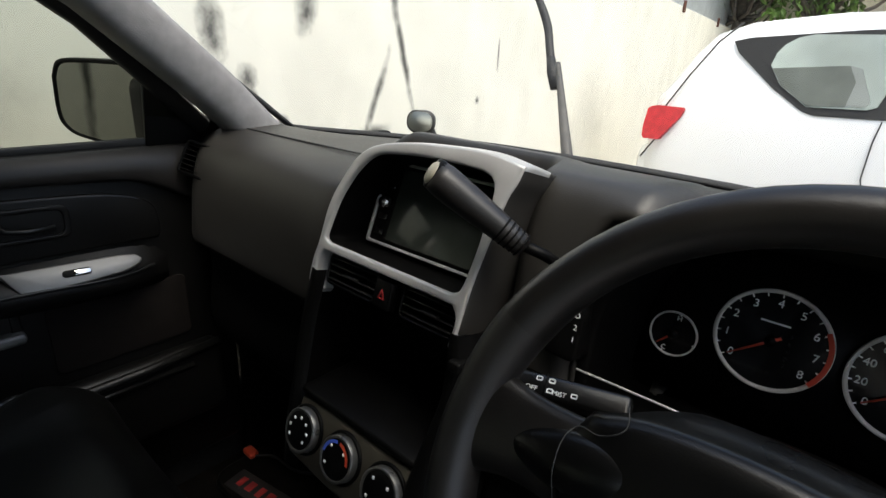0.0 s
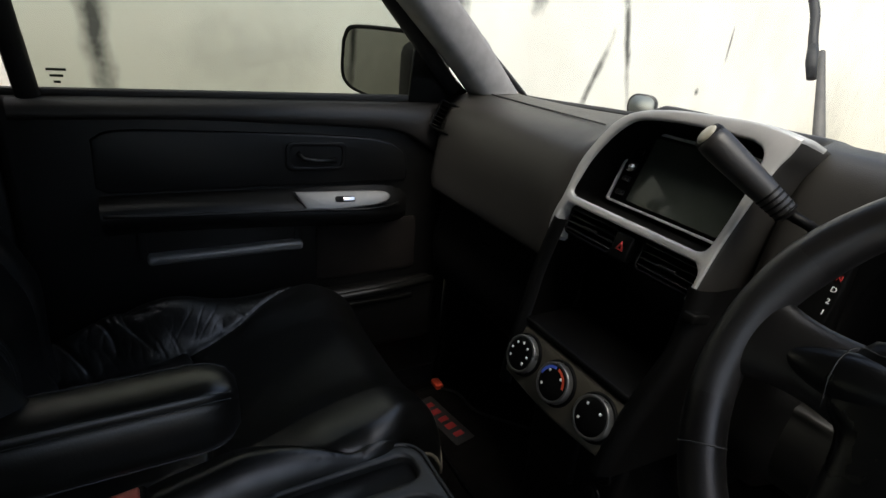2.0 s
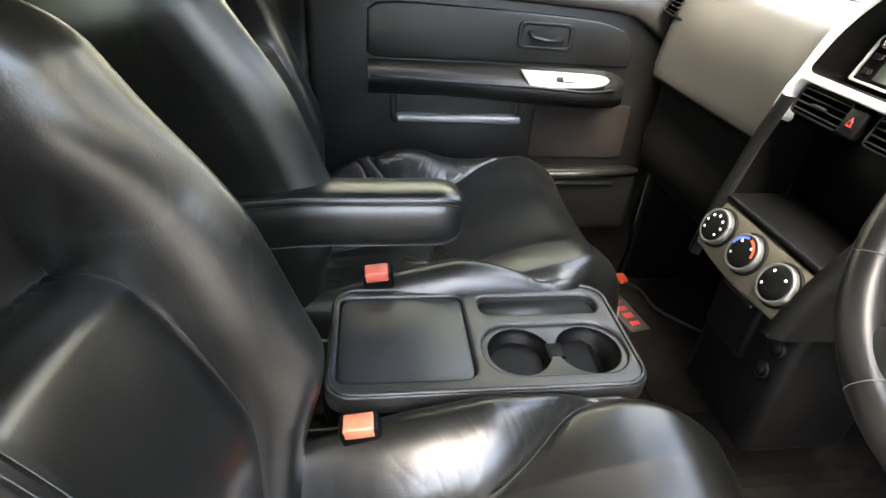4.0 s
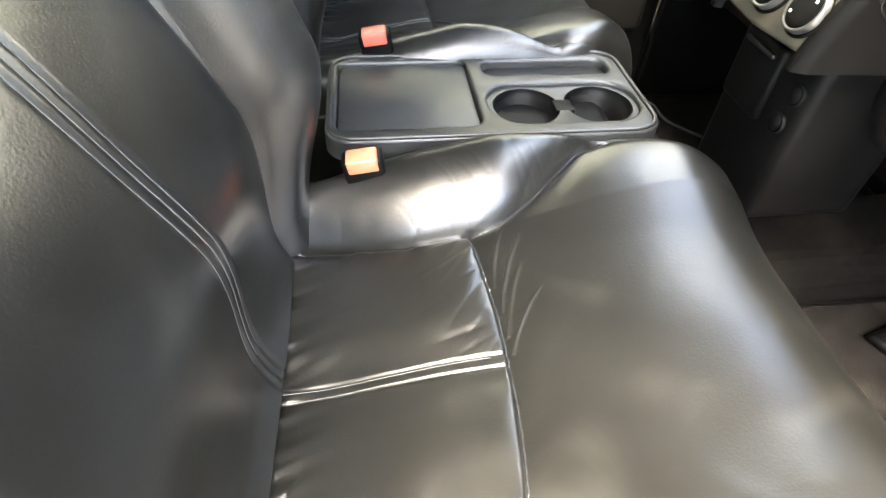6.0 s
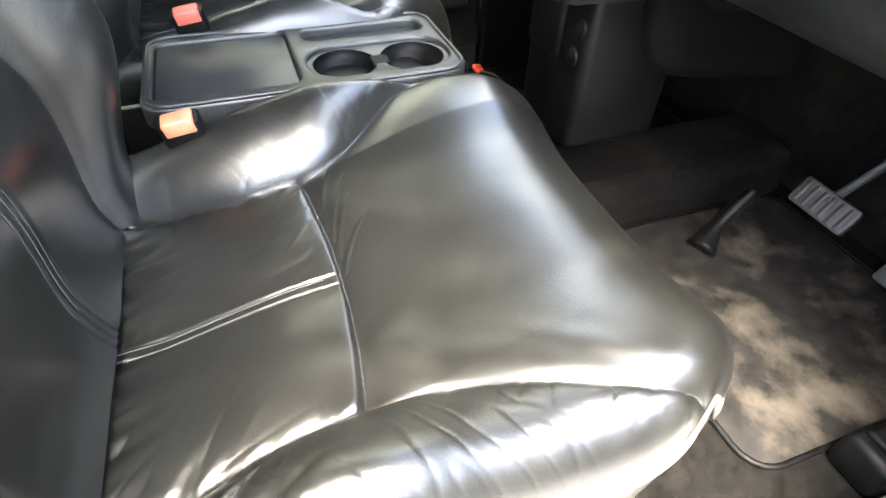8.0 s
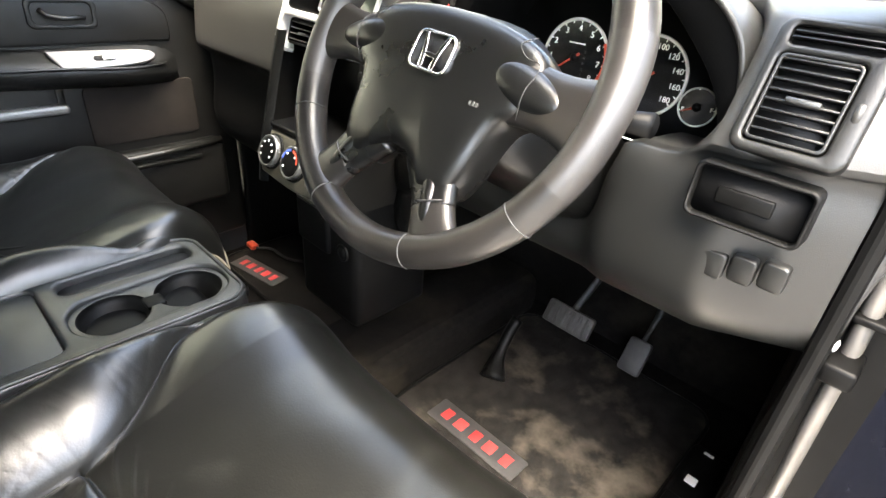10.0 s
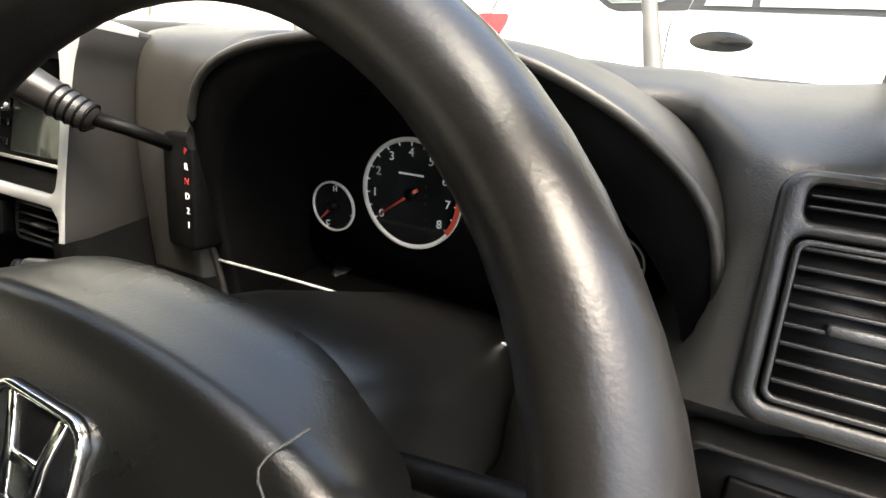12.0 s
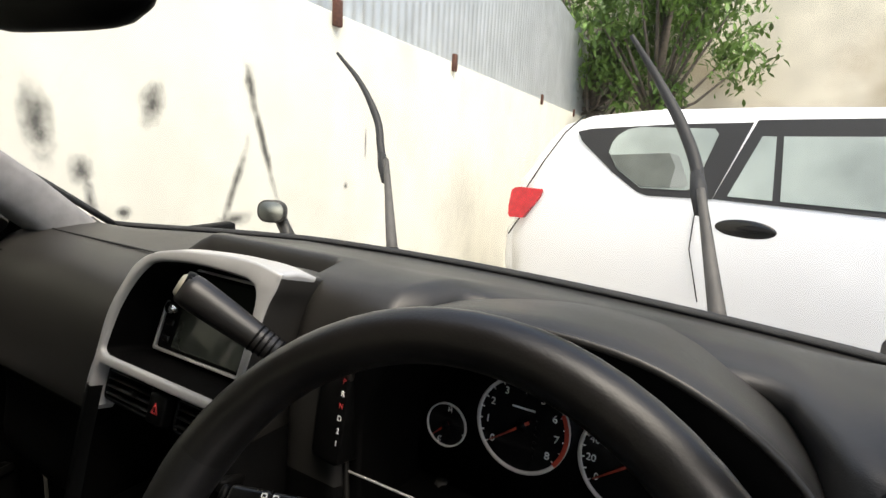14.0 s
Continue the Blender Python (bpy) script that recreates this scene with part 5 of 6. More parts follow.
                z += 0.0017 * fade(y - (ys + 0.003 + (y1 - ys) * (0.55 * f + 0.45 * f * f)), 0.0022) * math.sin(math.pi * min(1, f + 0.25)) ** 0.5
        z += 0.0045 * noise.noise(Vector((y * 26 - ax * 22, x * 7, 4.7))) * fade(inside - 0.02, 0.03) * (1 if x > 0 else 0.25)
        z += 0.0042 * noise.noise(Vector((x * 6.5, y * 6.5, 8.1))) + 0.0010 * noise.noise(Vector((x * 15 + y * 6, y * 13, 3.9)))
    # seams
    if y < ys + 0.004 or inside < 0 or ax > 0.1:
        depth = 1 - smooth01((y - (0.35 if x < 0 else 0.44)) / 0.04)
        z -= 0.006 * depth * math.exp(-abs(inside) / (0.004 if inside < 0 else 0.006))
    if inside > 0:
        z -= 0.0075 * (math.exp(-(y - ys) / 0.012) if y > ys else fade(y - ys, 0.0026))
    # roll over the front and the sides
    f = max(0, (y - 0.43) / 0.095)
    z -= 0.085 * (1 - math.sqrt(max(0, 1 - min(1, f) ** 2)))
    g2 = max(0, (abs(s) - 0.83) / 0.17)
    z -= 0.065 * (1 - math.sqrt(max(0, 1 - min(1, g2) ** 2)))
    return x, y, z


def region(x, y):
    if abs(x) > bolster_edge(x, y) and y < (0.37 if x < 0 else 0.45):
        return "bolster_a" if x < 0 else "bolster_b"
    return "rear_insert" if y < cross_seam(x) else "front_panel"


def split_grid(pts, regions, names, mat, parent):
    """One mesh for each region of a grid of points, shaded as one surface."""
    A = np.array(pts, float)
    du, dv = np.gradient(A, axis=0), np.gradient(A, axis=1)
    N = np.cross(dv, du)
    N /= np.linalg.norm(N, axis=2)[..., None] + 1e-12
    for key in names:
        idx, verts, faces, norms = {}, [], [], []
        for i in range(len(pts) - 1):
            for j in range(len(pts[0]) - 1):
                if regions[i][j] != key:
                    continue
                q = []
                for a, b in ((i, j), (i, j + 1), (i + 1, j + 1), (i + 1, j)):
                    if (a, b) not in idx:
                        idx[(a, b)] = len(verts)
                        verts.append(pts[a][b])
                        norms.append(N[a, b])
                    q.append(idx[(a, b)])
                faces.append(tuple(q))
        ob = part(names[key], (verts, [], faces), mat, parent)
        flip = 1.0 if sum(p.normal.dot(Vector(norms[p.vertices[0]])) for p in ob.data.polygons) > 0 else -1.0
        ob.data.normals_split_custom_set_from_vertices([tuple(flip * x) for x in norms])


BACK_N = Vector((0, 0.941, 0.339))
BACK_U = Vector((0, -0.339, 0.941))
BACK_0 = Vector((0, -0.045, 0.80))


def back_point(s, t):
    """Local place on the backrest: s across, t metres up along it."""
    W = 0.262 - 0.035 * smooth01((t - 0.45) / 0.15)
    e = 0.187 - 0.012 * smooth01((0.08 - t) / 0.08) - 0.02 * smooth01((t - 0.36) / 0.1)
    x = across(s, e, W)
    s = x / W
    ax = abs(x)
    ts = 0.367 - 0.020 * (x / 0.185) ** 2
    h = 0.0
    if ax < e:
        low = 0.012 + 0.046 * smooth01((t + 0.01) / 0.17)
        low += 0.002 * (1 - (x / e) ** 2) + 0.006 - 0.020 * max(0.0, (t - 0.14) / 0.22) ** 2
        h = low * bump01((ts - t) / 0.035) if t < ts else 0.0
        h = h if t < ts else 0.004 + 0.028 * smooth01((t - ts) / 0.12)
        h += 0.0030 * noise.noise(Vector((x * 9, t * 9, 2.2)))
        h += 0.0012 * noise.noise(Vector((x * 11 - t * 6, t * 8, 7.7))) * (fade(ax - e, 0.03) + 0.5 * fade(t - ts, 0.03))
        if t < ts:
            h -= 0.0022 * (fade(x + 0.0205, 0.003) + fade(x - 0.0005, 0.003)) + 0.0016 * fade(x + 0.010, 0.003)
    else:
        q = (ax - e) / (0.6 * (W - e))
        base = 0.012 + 0.046 * smooth01((t + 0.01) / 0.17)
        top = 0.050 + 0.098 * smooth01((t + 0.02) / 0.20) - 0.035 * smooth01((t - 0.30) / 0.2) - 0.05 * smooth01((t - 0.48) / 0.1)
        top = top if x < 0 else base + 0.2 * (top - base)
        h = base + (top - base) * bump01(q)
        h += 0.0025 * noise.noise(Vector((x * 9, t * 11, 2.6)))
        h -= 0.0012 * max(0.0, 1 - abs(noise.noise(Vector((t * 9 - ax * 9, x * 8, 1.7)))) * 3) ** 2 * fade(ax - e, 0.03)
    h -= 0.006 * math.exp(-abs(ax - e) / 0.005)
    g2 = max(0, (abs(s) - 0.86) / 0.14)
    h -= 0.08 * (1 - math.sqrt(max(0, 1 - min(1, g2) ** 2)))
    f = max(0, (t - 0.50) / 0.09)
    h -= 0.06 * (1 - math.sqrt(max(0, 1 - min(1, f) ** 2)))
    p = BACK_0 + Vector((x, 0, 0)) + BACK_U * t + BACK_N * h
    return tuple(p), x, e


def car_seat(label):
    t = thing("car_seat", label, "car seat", "front seats", at=(0, 0, 0))
    n, k = 320, 340
    pts, reg = [], []
    for i in range(n + 1):
        y = -0.05 + 0.575 * i / n
        pts.append([cushion_point(-1 + 2 * j / k, y) for j in range(k + 1)])
    for i in range(n):
        reg.append([region((pts[i][j][0] + pts[i + 1][j + 1][0]) / 2, (pts[i][j][1] + pts[i + 1][j + 1][1]) / 2) for j in range(k)])
    split_grid(pts, reg, {"bolster_a": "cushion_bolster", "bolster_b": "cushion_bolster", "rear_insert": "seat_insert", "front_panel": "front_panel"}, LEATHER, t)
    # skirt of the cushion
    rim = [pts[i][0] for i in range(0, n + 1)] + [pts[n][j] for j in range(1, k + 1)] + [pts[i][k] for i in range(n - 1, -1, -1)]
    rings = [rim, [(x * 0.995, y + (0.002 if y > 0.4 else 0), z - 0.05) for x, y, z in rim], [(x * 0.97, y - 0.01, 0.64) for x, y, z in rim], [(x * 0.9, y * 0.95, 0.60) for x, y, z in rim]]
    part("skirt", loft(rings), LEATHER, t)
    piping = [(x * 1.002, y + 0.001, z - 0.012) for x, y, z in rim[::3]]
    part("piping", tube(piping, 0.0032, 6), WELT, t, "tan welt round the cushion")
    part("base", box((-0.21, -0.02, 0.46), (0.21, 0.42, 0.63), 0.02), BLACK, t)
    for s in (-1, 1):
        part("seat_rail", box((s * 0.2 - 0.02, -0.12, 0.45), (s * 0.2 + 0.02, 0.5, 0.475), 0.005), DASH_LOW, t)
    # backrest
    n, k = 220, 260
    pts, reg, es = [], [], []
    for i in range(n + 1):
        row = [back_point(-1 + 2 * j / k, -0.03 + 0.62 * i / n) for j in range(k + 1)]
        pts.append([q[0] for q in row])
        es.append([(q[1], q[2]) for q in row])
    for i in range(n):
        tt = -0.03 + 0.62 * (i + 0.5) / n
        reg.append([("a" if es[i][j][0] < 0 else "b") if abs(es[i][j][0]) > es[i][j][1] else ("lumbar" if tt < 0.367 - 0.020 * (es[i][j][0] / 0.185) ** 2 else "upper") for j in range(k)])
    split_grid(pts, reg, {"a": "back_bolster", "b": "back_bolster", "lumbar": "lumbar_panel", "upper": "shoulder_panel"}, LEATHER, t)
    rim = [pts[i][0] for i in range(n + 1)] + [pts[n][j] for j in range(1, k + 1)] + [pts[i][k] for i in range(n - 1, -1, -1)]
    off = [Vector(p) - BACK_N * 0.05 for p in rim]
    off2 = [Vector((p[0] * 0.9, p[1], p[2])) - BACK_N * 0.12 for p in rim]
    part("backrest_shell", loft([rim, off, off2]), LEATHER, t)
    part("backrest_rear", ([tuple(p) for p in off2], [], [tuple(range(len(off2)))]), LEATHER, t, smooth=False)
    # triple stitching down the middle of the back and the cushion
    for dx in (-0.0205, -0.010, 0.0005):
        line = []
        for i in range(40):
            tt = 0.02 + 0.330 * i / 39
            p, _, _ = back_point(dx * 0.66 / 0.187, tt)
            line.append(Vector(p) + BACK_N * 0.0003)
        part("stitching", tube(line, 0.0006, 5), SEAM, t)
    for dx in (-0.0042, 0.0042):
        line = [Vector(cushion_point(dx * 0.66 / 0.17, -0.03 + 0.215 * i / 30)) + Vector((0, 0, 0.0003)) for i in range(31)]
        part("stitching", tube(line, 0.0006, 5), SEAM, t)
    # headrest
    hp = BACK_0 + BACK_U * 0.60 - BACK_N * 0.03
    for s in (-1, 1):
        part("headrest_post", tube([hp + Vector((s * 0.05, 0, 0)) - BACK_U * 0.04, hp + Vector((s * 0.05, 0, 0)) + BACK_U * 0.07], 0.006, 10), CHROME, t)
    rings = []
    for i in range(17):
        a = -1 + 2 * i / 16
        f = max(0.02, 1 - abs(a) ** 4) ** 0.5
        rings.append([hp + Vector((a * 0.13, 0, 0)) + BACK_U * (0.13 + 0.085 * f * math.copysign(abs(math.sin(q)) ** 0.7, math.sin(q))) + BACK_N * (0.01 + 0.05 * f * math.copysign(abs(math.cos(q)) ** 0.7, math.cos(q))) for q in [math.tau * j / 24 for j in range(24)]])
    part("headrest", loft(rings, closed=True, cap=True), LEATHER, t)
    return t


driver = car_seat("creased black leather driver seat with side bolsters")
passenger = copy_thing(driver, Matrix.Translation((-0.375, 0, 0.014)) @ Matrix.Diagonal((-1, 1, 1, 1)))
driver.matrix_world = pose(0.378, 0, 0)
tagged(passenger, "black leather front passenger seat with a folding armrest")
arm = []
for i in range(37):
    y = -0.16 + 0.380 * i / 36
    f = math.sqrt(max(0.0, 1 - max(0, (y - 0.175) / 0.046) ** 2)) if y > 0.175 else 1.0
    zt = 1.024 + 0.008 * smooth01((y + 0.1) / 0.1)
    # flat top pad, a groove for the piping, bulging sides and a rounded underside
    half = [(0.0, 0.0), (0.022, -0.001), (0.031, -0.005), (0.0335, -0.012), (0.0325, -0.015), (0.036, -0.019), (0.039, -0.034), (0.040, -0.052), (0.038, -0.070), (0.031, -0.082), (0.018, -0.087), (0.0, -0.088)]
    ring = [(a, b) for a, b in half] + [(-a, b) for a, b in half[-2:0:-1]]
    arm.append([(-0.246 + a * (0.4 + 0.6 * f), y, zt - 0.044 + (b + 0.044) * (0.45 + 0.55 * f)) for a, b in ring])
armrest = part("armrest", loft(arm, closed=True, cap=True), LEATHER, passenger, "padded black leather folding armrest")
for k in (4, 2, 9):
    part("piping", tube([Vector(r[k]) + Vector((0.0006, 0, 0)) for r in arm[1:-1]] + [Vector(arm[-1][k])] + [Vector(r[-k]) - Vector((0.0006, 0, 0)) for r in arm[-2:0:-1]], 0.0013 if k == 4 else 0.0008, 6), SEAM if k != 4 else DASH_LOW, armrest)


def buckle(at, tilt, label, button):
    t = thing("belt_buckle", label, "seat belt buckle", "belt buckles", at=at)
    t.rotation_euler = (radians(tilt), radians(8), 0)
    part("case", box((-0.013, -0.024, -0.075), (0.013, 0.024, 0.0), 0.005, 3), BLACK, t)
    part("button", box((-0.009, -0.018, -0.016), (0.0145, 0.018, 0.004), 0.003), button, t, "pale orange release button")
    part("stalk", box((-0.004, -0.012, -0.30), (0.004, 0.012, -0.07), 0.002), BLACK, t)


buckle((0.145, 0.068, 0.878), 8, "seat belt buckle with a pale orange button beside the driver seat", BUTTON)
buckle((-0.126, 0.090, 0.902), 8, "seat belt buckle with a faded red button beside the passenger seat", BUTTON_DULL)


# ---- folding centre tray ----
tray = thing("center_tray", "dark grey plastic folding tray with two cup holders", "console tray")
T = Matrix.Translation((-0.008, 0, 0.868))
oline = rounded(-0.110, 0.022, 0.110, 0.458, 0.035, 8)
pocket = rounded(-0.088, 0.246, -0.042, 0.435, 0.018, 5)
lid = rounded(-0.092, 0.036, 0.084, 0.222, 0.016, 5)
well = rounded(-0.020, 0.238, 0.082, 0.446, 0.045, 8)
sharp(part("top", prism(oline, 0.03, 0.008, T, 3, [pocket, lid, well]), CONSOLE, tray), 35)
part("lid_panel", prism(rounded(-0.091, 0.037, 0.083, 0.221, 0.016, 5), 0.01, 0.002, T @ Matrix.Translation((0, 0, -0.006))), CONSOLE, tray)
part("raised_edge", tube([T @ Vector((x * 0.97, 0.24 + (y - 0.24) * 0.975, 0.001)) for x, y in oline], 0.003, 8, closed=True), CONSOLE, tray)
part("pocket_floor", prism(rounded(-0.09, 0.244, -0.040, 0.437, 0.018, 5), 0.004, 0, T @ Matrix.Translation((0, 0, -0.014))), CONSOLE, tray)
sharp(part("cup_deck", prism(rounded(-0.022, 0.236, 0.084, 0.448, 0.045, 8), 0.02, 0.001, T @ Matrix.Translation((0, 0, -0.008)), 2, [disc(0.046, 36, 0.030, 0.291), disc(0.047, 36, 0.030, 0.393)]), CONSOLE, tray), 35)
for cy, rr in ((0.291, 0.046), (0.393, 0.047)):
    part("cup_holder", lathe([(rr, -0.008), (rr - 0.001, -0.022), (rr - 0.008, -0.0235), (rr - 0.009, -0.04), (rr - 0.013, -0.0415), (rr - 0.014, -0.055), (0.0, -0.056)], 36, T @ Matrix.Translation((0.030, cy, 0))), BLACK, tray)
# Slightly raised black block, a painted stand-in for the shaded slot joining the cups.
part("cup_slot_shade", box((0.016, 0.330, -0.014), (0.044, 0.356, -0.0074), 0.002, m=T), BLACK, tray)
part("under_frame", box((-0.09, 0.05, -0.10), (0.09, 0.42, -0.028), 0.02, m=T), BLACK, tray)
part("pivot_leg", box((-0.06, 0.05, -0.42), (0.06, 0.2, -0.09), 0.015, m=T), BLACK, tray)
part("release_knob", lathe([(0, 0.006), (0.008, 0.005), (0.009, -0.004)], 16, facing((0.080, 0.452, 0.858), (0.5, 0.8, 0.1))), BLACK, tray)


# ---- floor: mats and pedals ----
def mat(x0, y0, x1, y1, label, bars, carpet):
    t = thing("floor_mat", label, "floor mat", "floor mats", at=((x0 + x1) / 2, (y0 + y1) / 2, 0.444))
    w, d = (x1 - x0) / 2, (y1 - y0) / 2
    part("carpet", prism(rounded(-w, -d, w, d, 0.05), 0.008, 0.003, Matrix.Translation((0, 0, 0.0085))), carpet, t)
    part("edging", tube([(x, y, 0.006) for x, y in rounded(-w, -d, w, d, 0.05)], 0.005, 8, closed=True), DOOR, t)
    bx, by, turn, ln = bars
    m = Matrix.Translation((bx - (x0 + x1) / 2, by - (y0 + y1) / 2, 0.0095)) @ Matrix.Rotation(radians(turn), 4, "Z")
    patch = part("label_patch", prism(rounded(-ln / 2 - 0.015, -0.03, ln / 2 + 0.015, 0.03, 0.004), 0.002, 0.0008, m @ Matrix.Translation((0, 0, 0.002))), RUBBER, t)
    for i in range(5):
        c = -ln / 2 + ln * (i + 0.5) / 5
        part("red_bar", box((c - ln * (0.05 + 0.02 * (i % 2)), -0.014, 0.002), (c + ln * 0.055, 0.014, 0.0035), 0.0008, m=m), RED, patch)


mat(0.10, 0.72, 0.62, 1.25, "worn dark carpet mat with a red patch in the driver footwell", (0.295, 0.80, 0, 0.20), MAT)
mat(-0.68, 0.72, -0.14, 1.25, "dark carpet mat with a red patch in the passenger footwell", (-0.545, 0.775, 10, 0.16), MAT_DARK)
ped = thing("pedals", "black rubber brake and accelerator pedals", "pedals")
P1 = facing((0.275, 1.13, 0.585), (0, -1, 0.6))
bp = part("brake_pedal", prism(rounded(-0.062, -0.028, 0.062, 0.028, 0.008), 0.012, 0.004, P1), PEDAL, ped)
for i in range(6):
    part("rib", box((-0.052 + i * 0.019, -0.022, 0), (-0.043 + i * 0.019, 0.022, 0.002), 0.0006, 1, m=P1), PEDAL, bp)
part("pedal_arm", tube([(0.275, 1.14, 0.59), (0.285, 1.22, 0.66), (0.29, 1.28, 0.85)], 0.009, 8), RUBBER, ped)
P2 = facing((0.425, 1.20, 0.53), (0, -1, 0.6))
part("accelerator_pedal", prism(rounded(-0.027, -0.042, 0.027, 0.042, 0.008), 0.012, 0.004, P2), PEDAL, ped)
part("pedal_arm", tube([(0.425, 1.22, 0.54), (0.43, 1.27, 0.62), (0.43, 1.3, 0.8)], 0.008, 8), RUBBER, ped)


# ---- left front door, shut ----
def left_door():
    t = thing("door_1", "dark car door lining with a silver switch plate, shut", "car door", kind="structure")
    X = -0.69
    body = box((X - 0.07, -0.06, 0.52), (X, 0.83, 1.262), 0.02, 3)
    sharp(part("lining", body, DOOR_CARD, t), 50)
    rings = []
    for i in range(31):
        y = 0.075 + 0.62 * i / 30
        e = math.sin(math.pi * min(1, max(0, (0.695 - y) / 0.12)) / 2) if y > 0.575 else 1
        rings.append([(X - 0.01, y, 1.085), (X + 0.03 * e, y, 1.078 - 0.035 * smooth01(i / 30)), (X + 0.05 * e, y, 1.066 - 0.035 * smooth01(i / 30)), (X + 0.052 * e, y, 1.045 - 0.035 * smooth01(i / 30)), (X + 0.02 * e, y, 1.015 - 0.03 * smooth01(i / 30)), (X - 0.01, y, 1.0)])
    part("armrest", loft(rings), DOOR_CARD, t)
    # the switch plate leans towards the cabin on the end of the armrest
    SP = facing((X + 0.044, 0.525, 1.058), (0.80, -0.02, 0.60), (0, 1, -0.055))
    plate = spline([(-0.104, 0.022), (0.0, 0.021), (0.070, 0.020), (0.100, 0.016)], 14) + spline([(0.100, 0.016), (0.109, 0.006), (0.098, -0.006), (0.070, -0.014)], 8)[1:] + spline([(0.070, -0.014), (0.0, -0.020), (-0.080, -0.023)], 10)[1:]
    sharp(part("switch_plate", prism(plate[::-1], 0.012, 0.003, SP), PLATE, t, "silver window switch plate"), 50)
    part("switch_well", prism(rounded(-0.020, -0.005, 0.024, 0.008, 0.006), 0.002, 0.0005, SP @ Matrix.Translation((0.0, 0, 0.0012))), BLACK, t)
    part("window_switch", prism(rounded(-0.004, -0.005, 0.024, 0.006, 0.004), 0.006, 0.002, SP @ Matrix.Translation((0.0, 0, 0.005))), CHROME, t)
    # inside handle in its recess
    D = facing((X + 0.006, 0.476, 1.146), (1, 0, 0), (0, 1, -0.03))
    rec = part("handle_recess", prism(rounded(-0.065, -0.030, 0.065, 0.030, 0.014), 0.006, 0.002, D @ Matrix.Translation((0, 0, 0.004)), 2, [rounded(-0.055, -0.022, 0.055, 0.022, 0.012)]), DOOR_CARD, t)
    part("door_handle", tube([D @ Vector((-0.04, 0.008, 0.0)), D @ Vector((-0.03, -0.004, 0.008)), D @ Vector((0.0, -0.008, 0.012)), D @ Vector((0.04, -0.006, 0.008))], 0.005, 8), DASH_LOW, rec)
    # pull pocket bar, lower cloth, map pocket
    part("pull_recess", prism(rounded(-0.16, -0.05, 0.155, 0.035, 0.02), 0.004, 0.0015, facing((X + 0.004, 0.285, 0.985), (1, 0, 0), (0, 1, 0)), 2, [rounded(-0.145, -0.03, 0.14, 0.025, 0.012)]), DOOR_CARD, t)
    part("pull_bar", box((X - 0.01, 0.138, 0.941), (X + 0.022, 0.442, 0.962), 0.008, 3), PLATE, t, "grey pull bar")
    part("cloth_panel", prism(rounded(-0.125, -0.075, 0.125, 0.065, 0.015), 0.006, 0.002, facing((X + 0.004, 0.60, 0.925), (1, 0, 0), (0, 1, 0))), FABRIC, t)
    part("map_pocket", box((X, 0.06, 0.66), (X + 0.05, 0.77, 0.835), 0.02, 3), DOOR_CARD, t)
    part("pocket_lip", tube([(X + 0.048, 0.08, 0.83), (X + 0.055, 0.3, 0.822), (X + 0.055, 0.6, 0.826), (X + 0.045, 0.76, 0.832)], 0.009, 10), DASH_LOW, t)
    # shelf under the glass, then the upper pad standing proud of the lining with a rolled edge
    rows = []
    for i in range(25):
        y = -0.03 + 0.80 * i / 24
        z = 1.225 - 0.026 * max(0.0, (y - 0.2) / 0.5) ** 1.3 - 0.05 * smooth01((y - 0.60) / 0.18) ** 2
        rows.append([(X - 0.002, y, 1.259), (X + 0.010, y, 1.256), (X + 0.018, y, (z + 1.25) / 2), (X + 0.019, y, z + 0.006), (X + 0.013, y, z), (X - 0.002, y, z - 0.003)])
    part("waist_shelf", loft(rows), SHELF, t)
    part("upper_pad", prism(spline([(0.075, 1.188), (0.12, 1.205), (0.30, 1.200), (0.50, 1.190), (0.62, 1.178), (0.68, 1.150), (0.69, 1.10), (0.685, 1.08)], 24) + [(0.09, 1.088), (0.072, 1.10)], 0.012, 0.005, Matrix(((0, 0, 1, X + 0.006), (1, 0, 0, 0), (0, 1, 0, 0), (0, 0, 0, 1))), 3), DOOR_CARD, t)
    part("armrest_piping", tube(spline([(X + 0.050, 0.08, 1.060), (X + 0.054, 0.25, 1.052), (X + 0.053, 0.44, 1.044), (X + 0.050, 0.58, 1.034), (X + 0.030, 0.66, 1.035)], 20), 0.0035, 8), DASH_LOW, t)
    part("pocket_lip", tube([(X + 0.052, 0.30, 0.806), (X + 0.057, 0.5, 0.803), (X + 0.050, 0.70, 0.800)], 0.006, 8), DASH_LOW, t)
    # window frame and glass
    part("waist_seal", box((X - 0.03, -0.06, 1.258), (X - 0.012, 0.80, 1.272), 0.003), RUBBER, t)
    w = part("window_frame", tube([(X - 0.01, 0.0, 1.26), (X + 0.015, -0.015, 1.45), (X + 0.07, -0.02, 1.63), (X + 0.10, 0.2, 1.65), (X + 0.08, 0.42, 1.60), (X + 0.04, 0.60, 1.48), (X - 0.005, 0.80, 1.29)], 0.018, 10), RUBBER, t)
    gl = part("glass", ([(X - 0.02, -0.02, 1.26), (X - 0.02, 0.82, 1.26), (X + 0.03, 0.6, 1.48), (X + 0.07, 0.42, 1.6), (X + 0.09, 0.2, 1.65), (X + 0.06, -0.03, 1.63)], [], [(0, 1, 2, 3, 4, 5)]), GLASS_SIDE, w, smooth=False)
    gl.visible_shadow = False
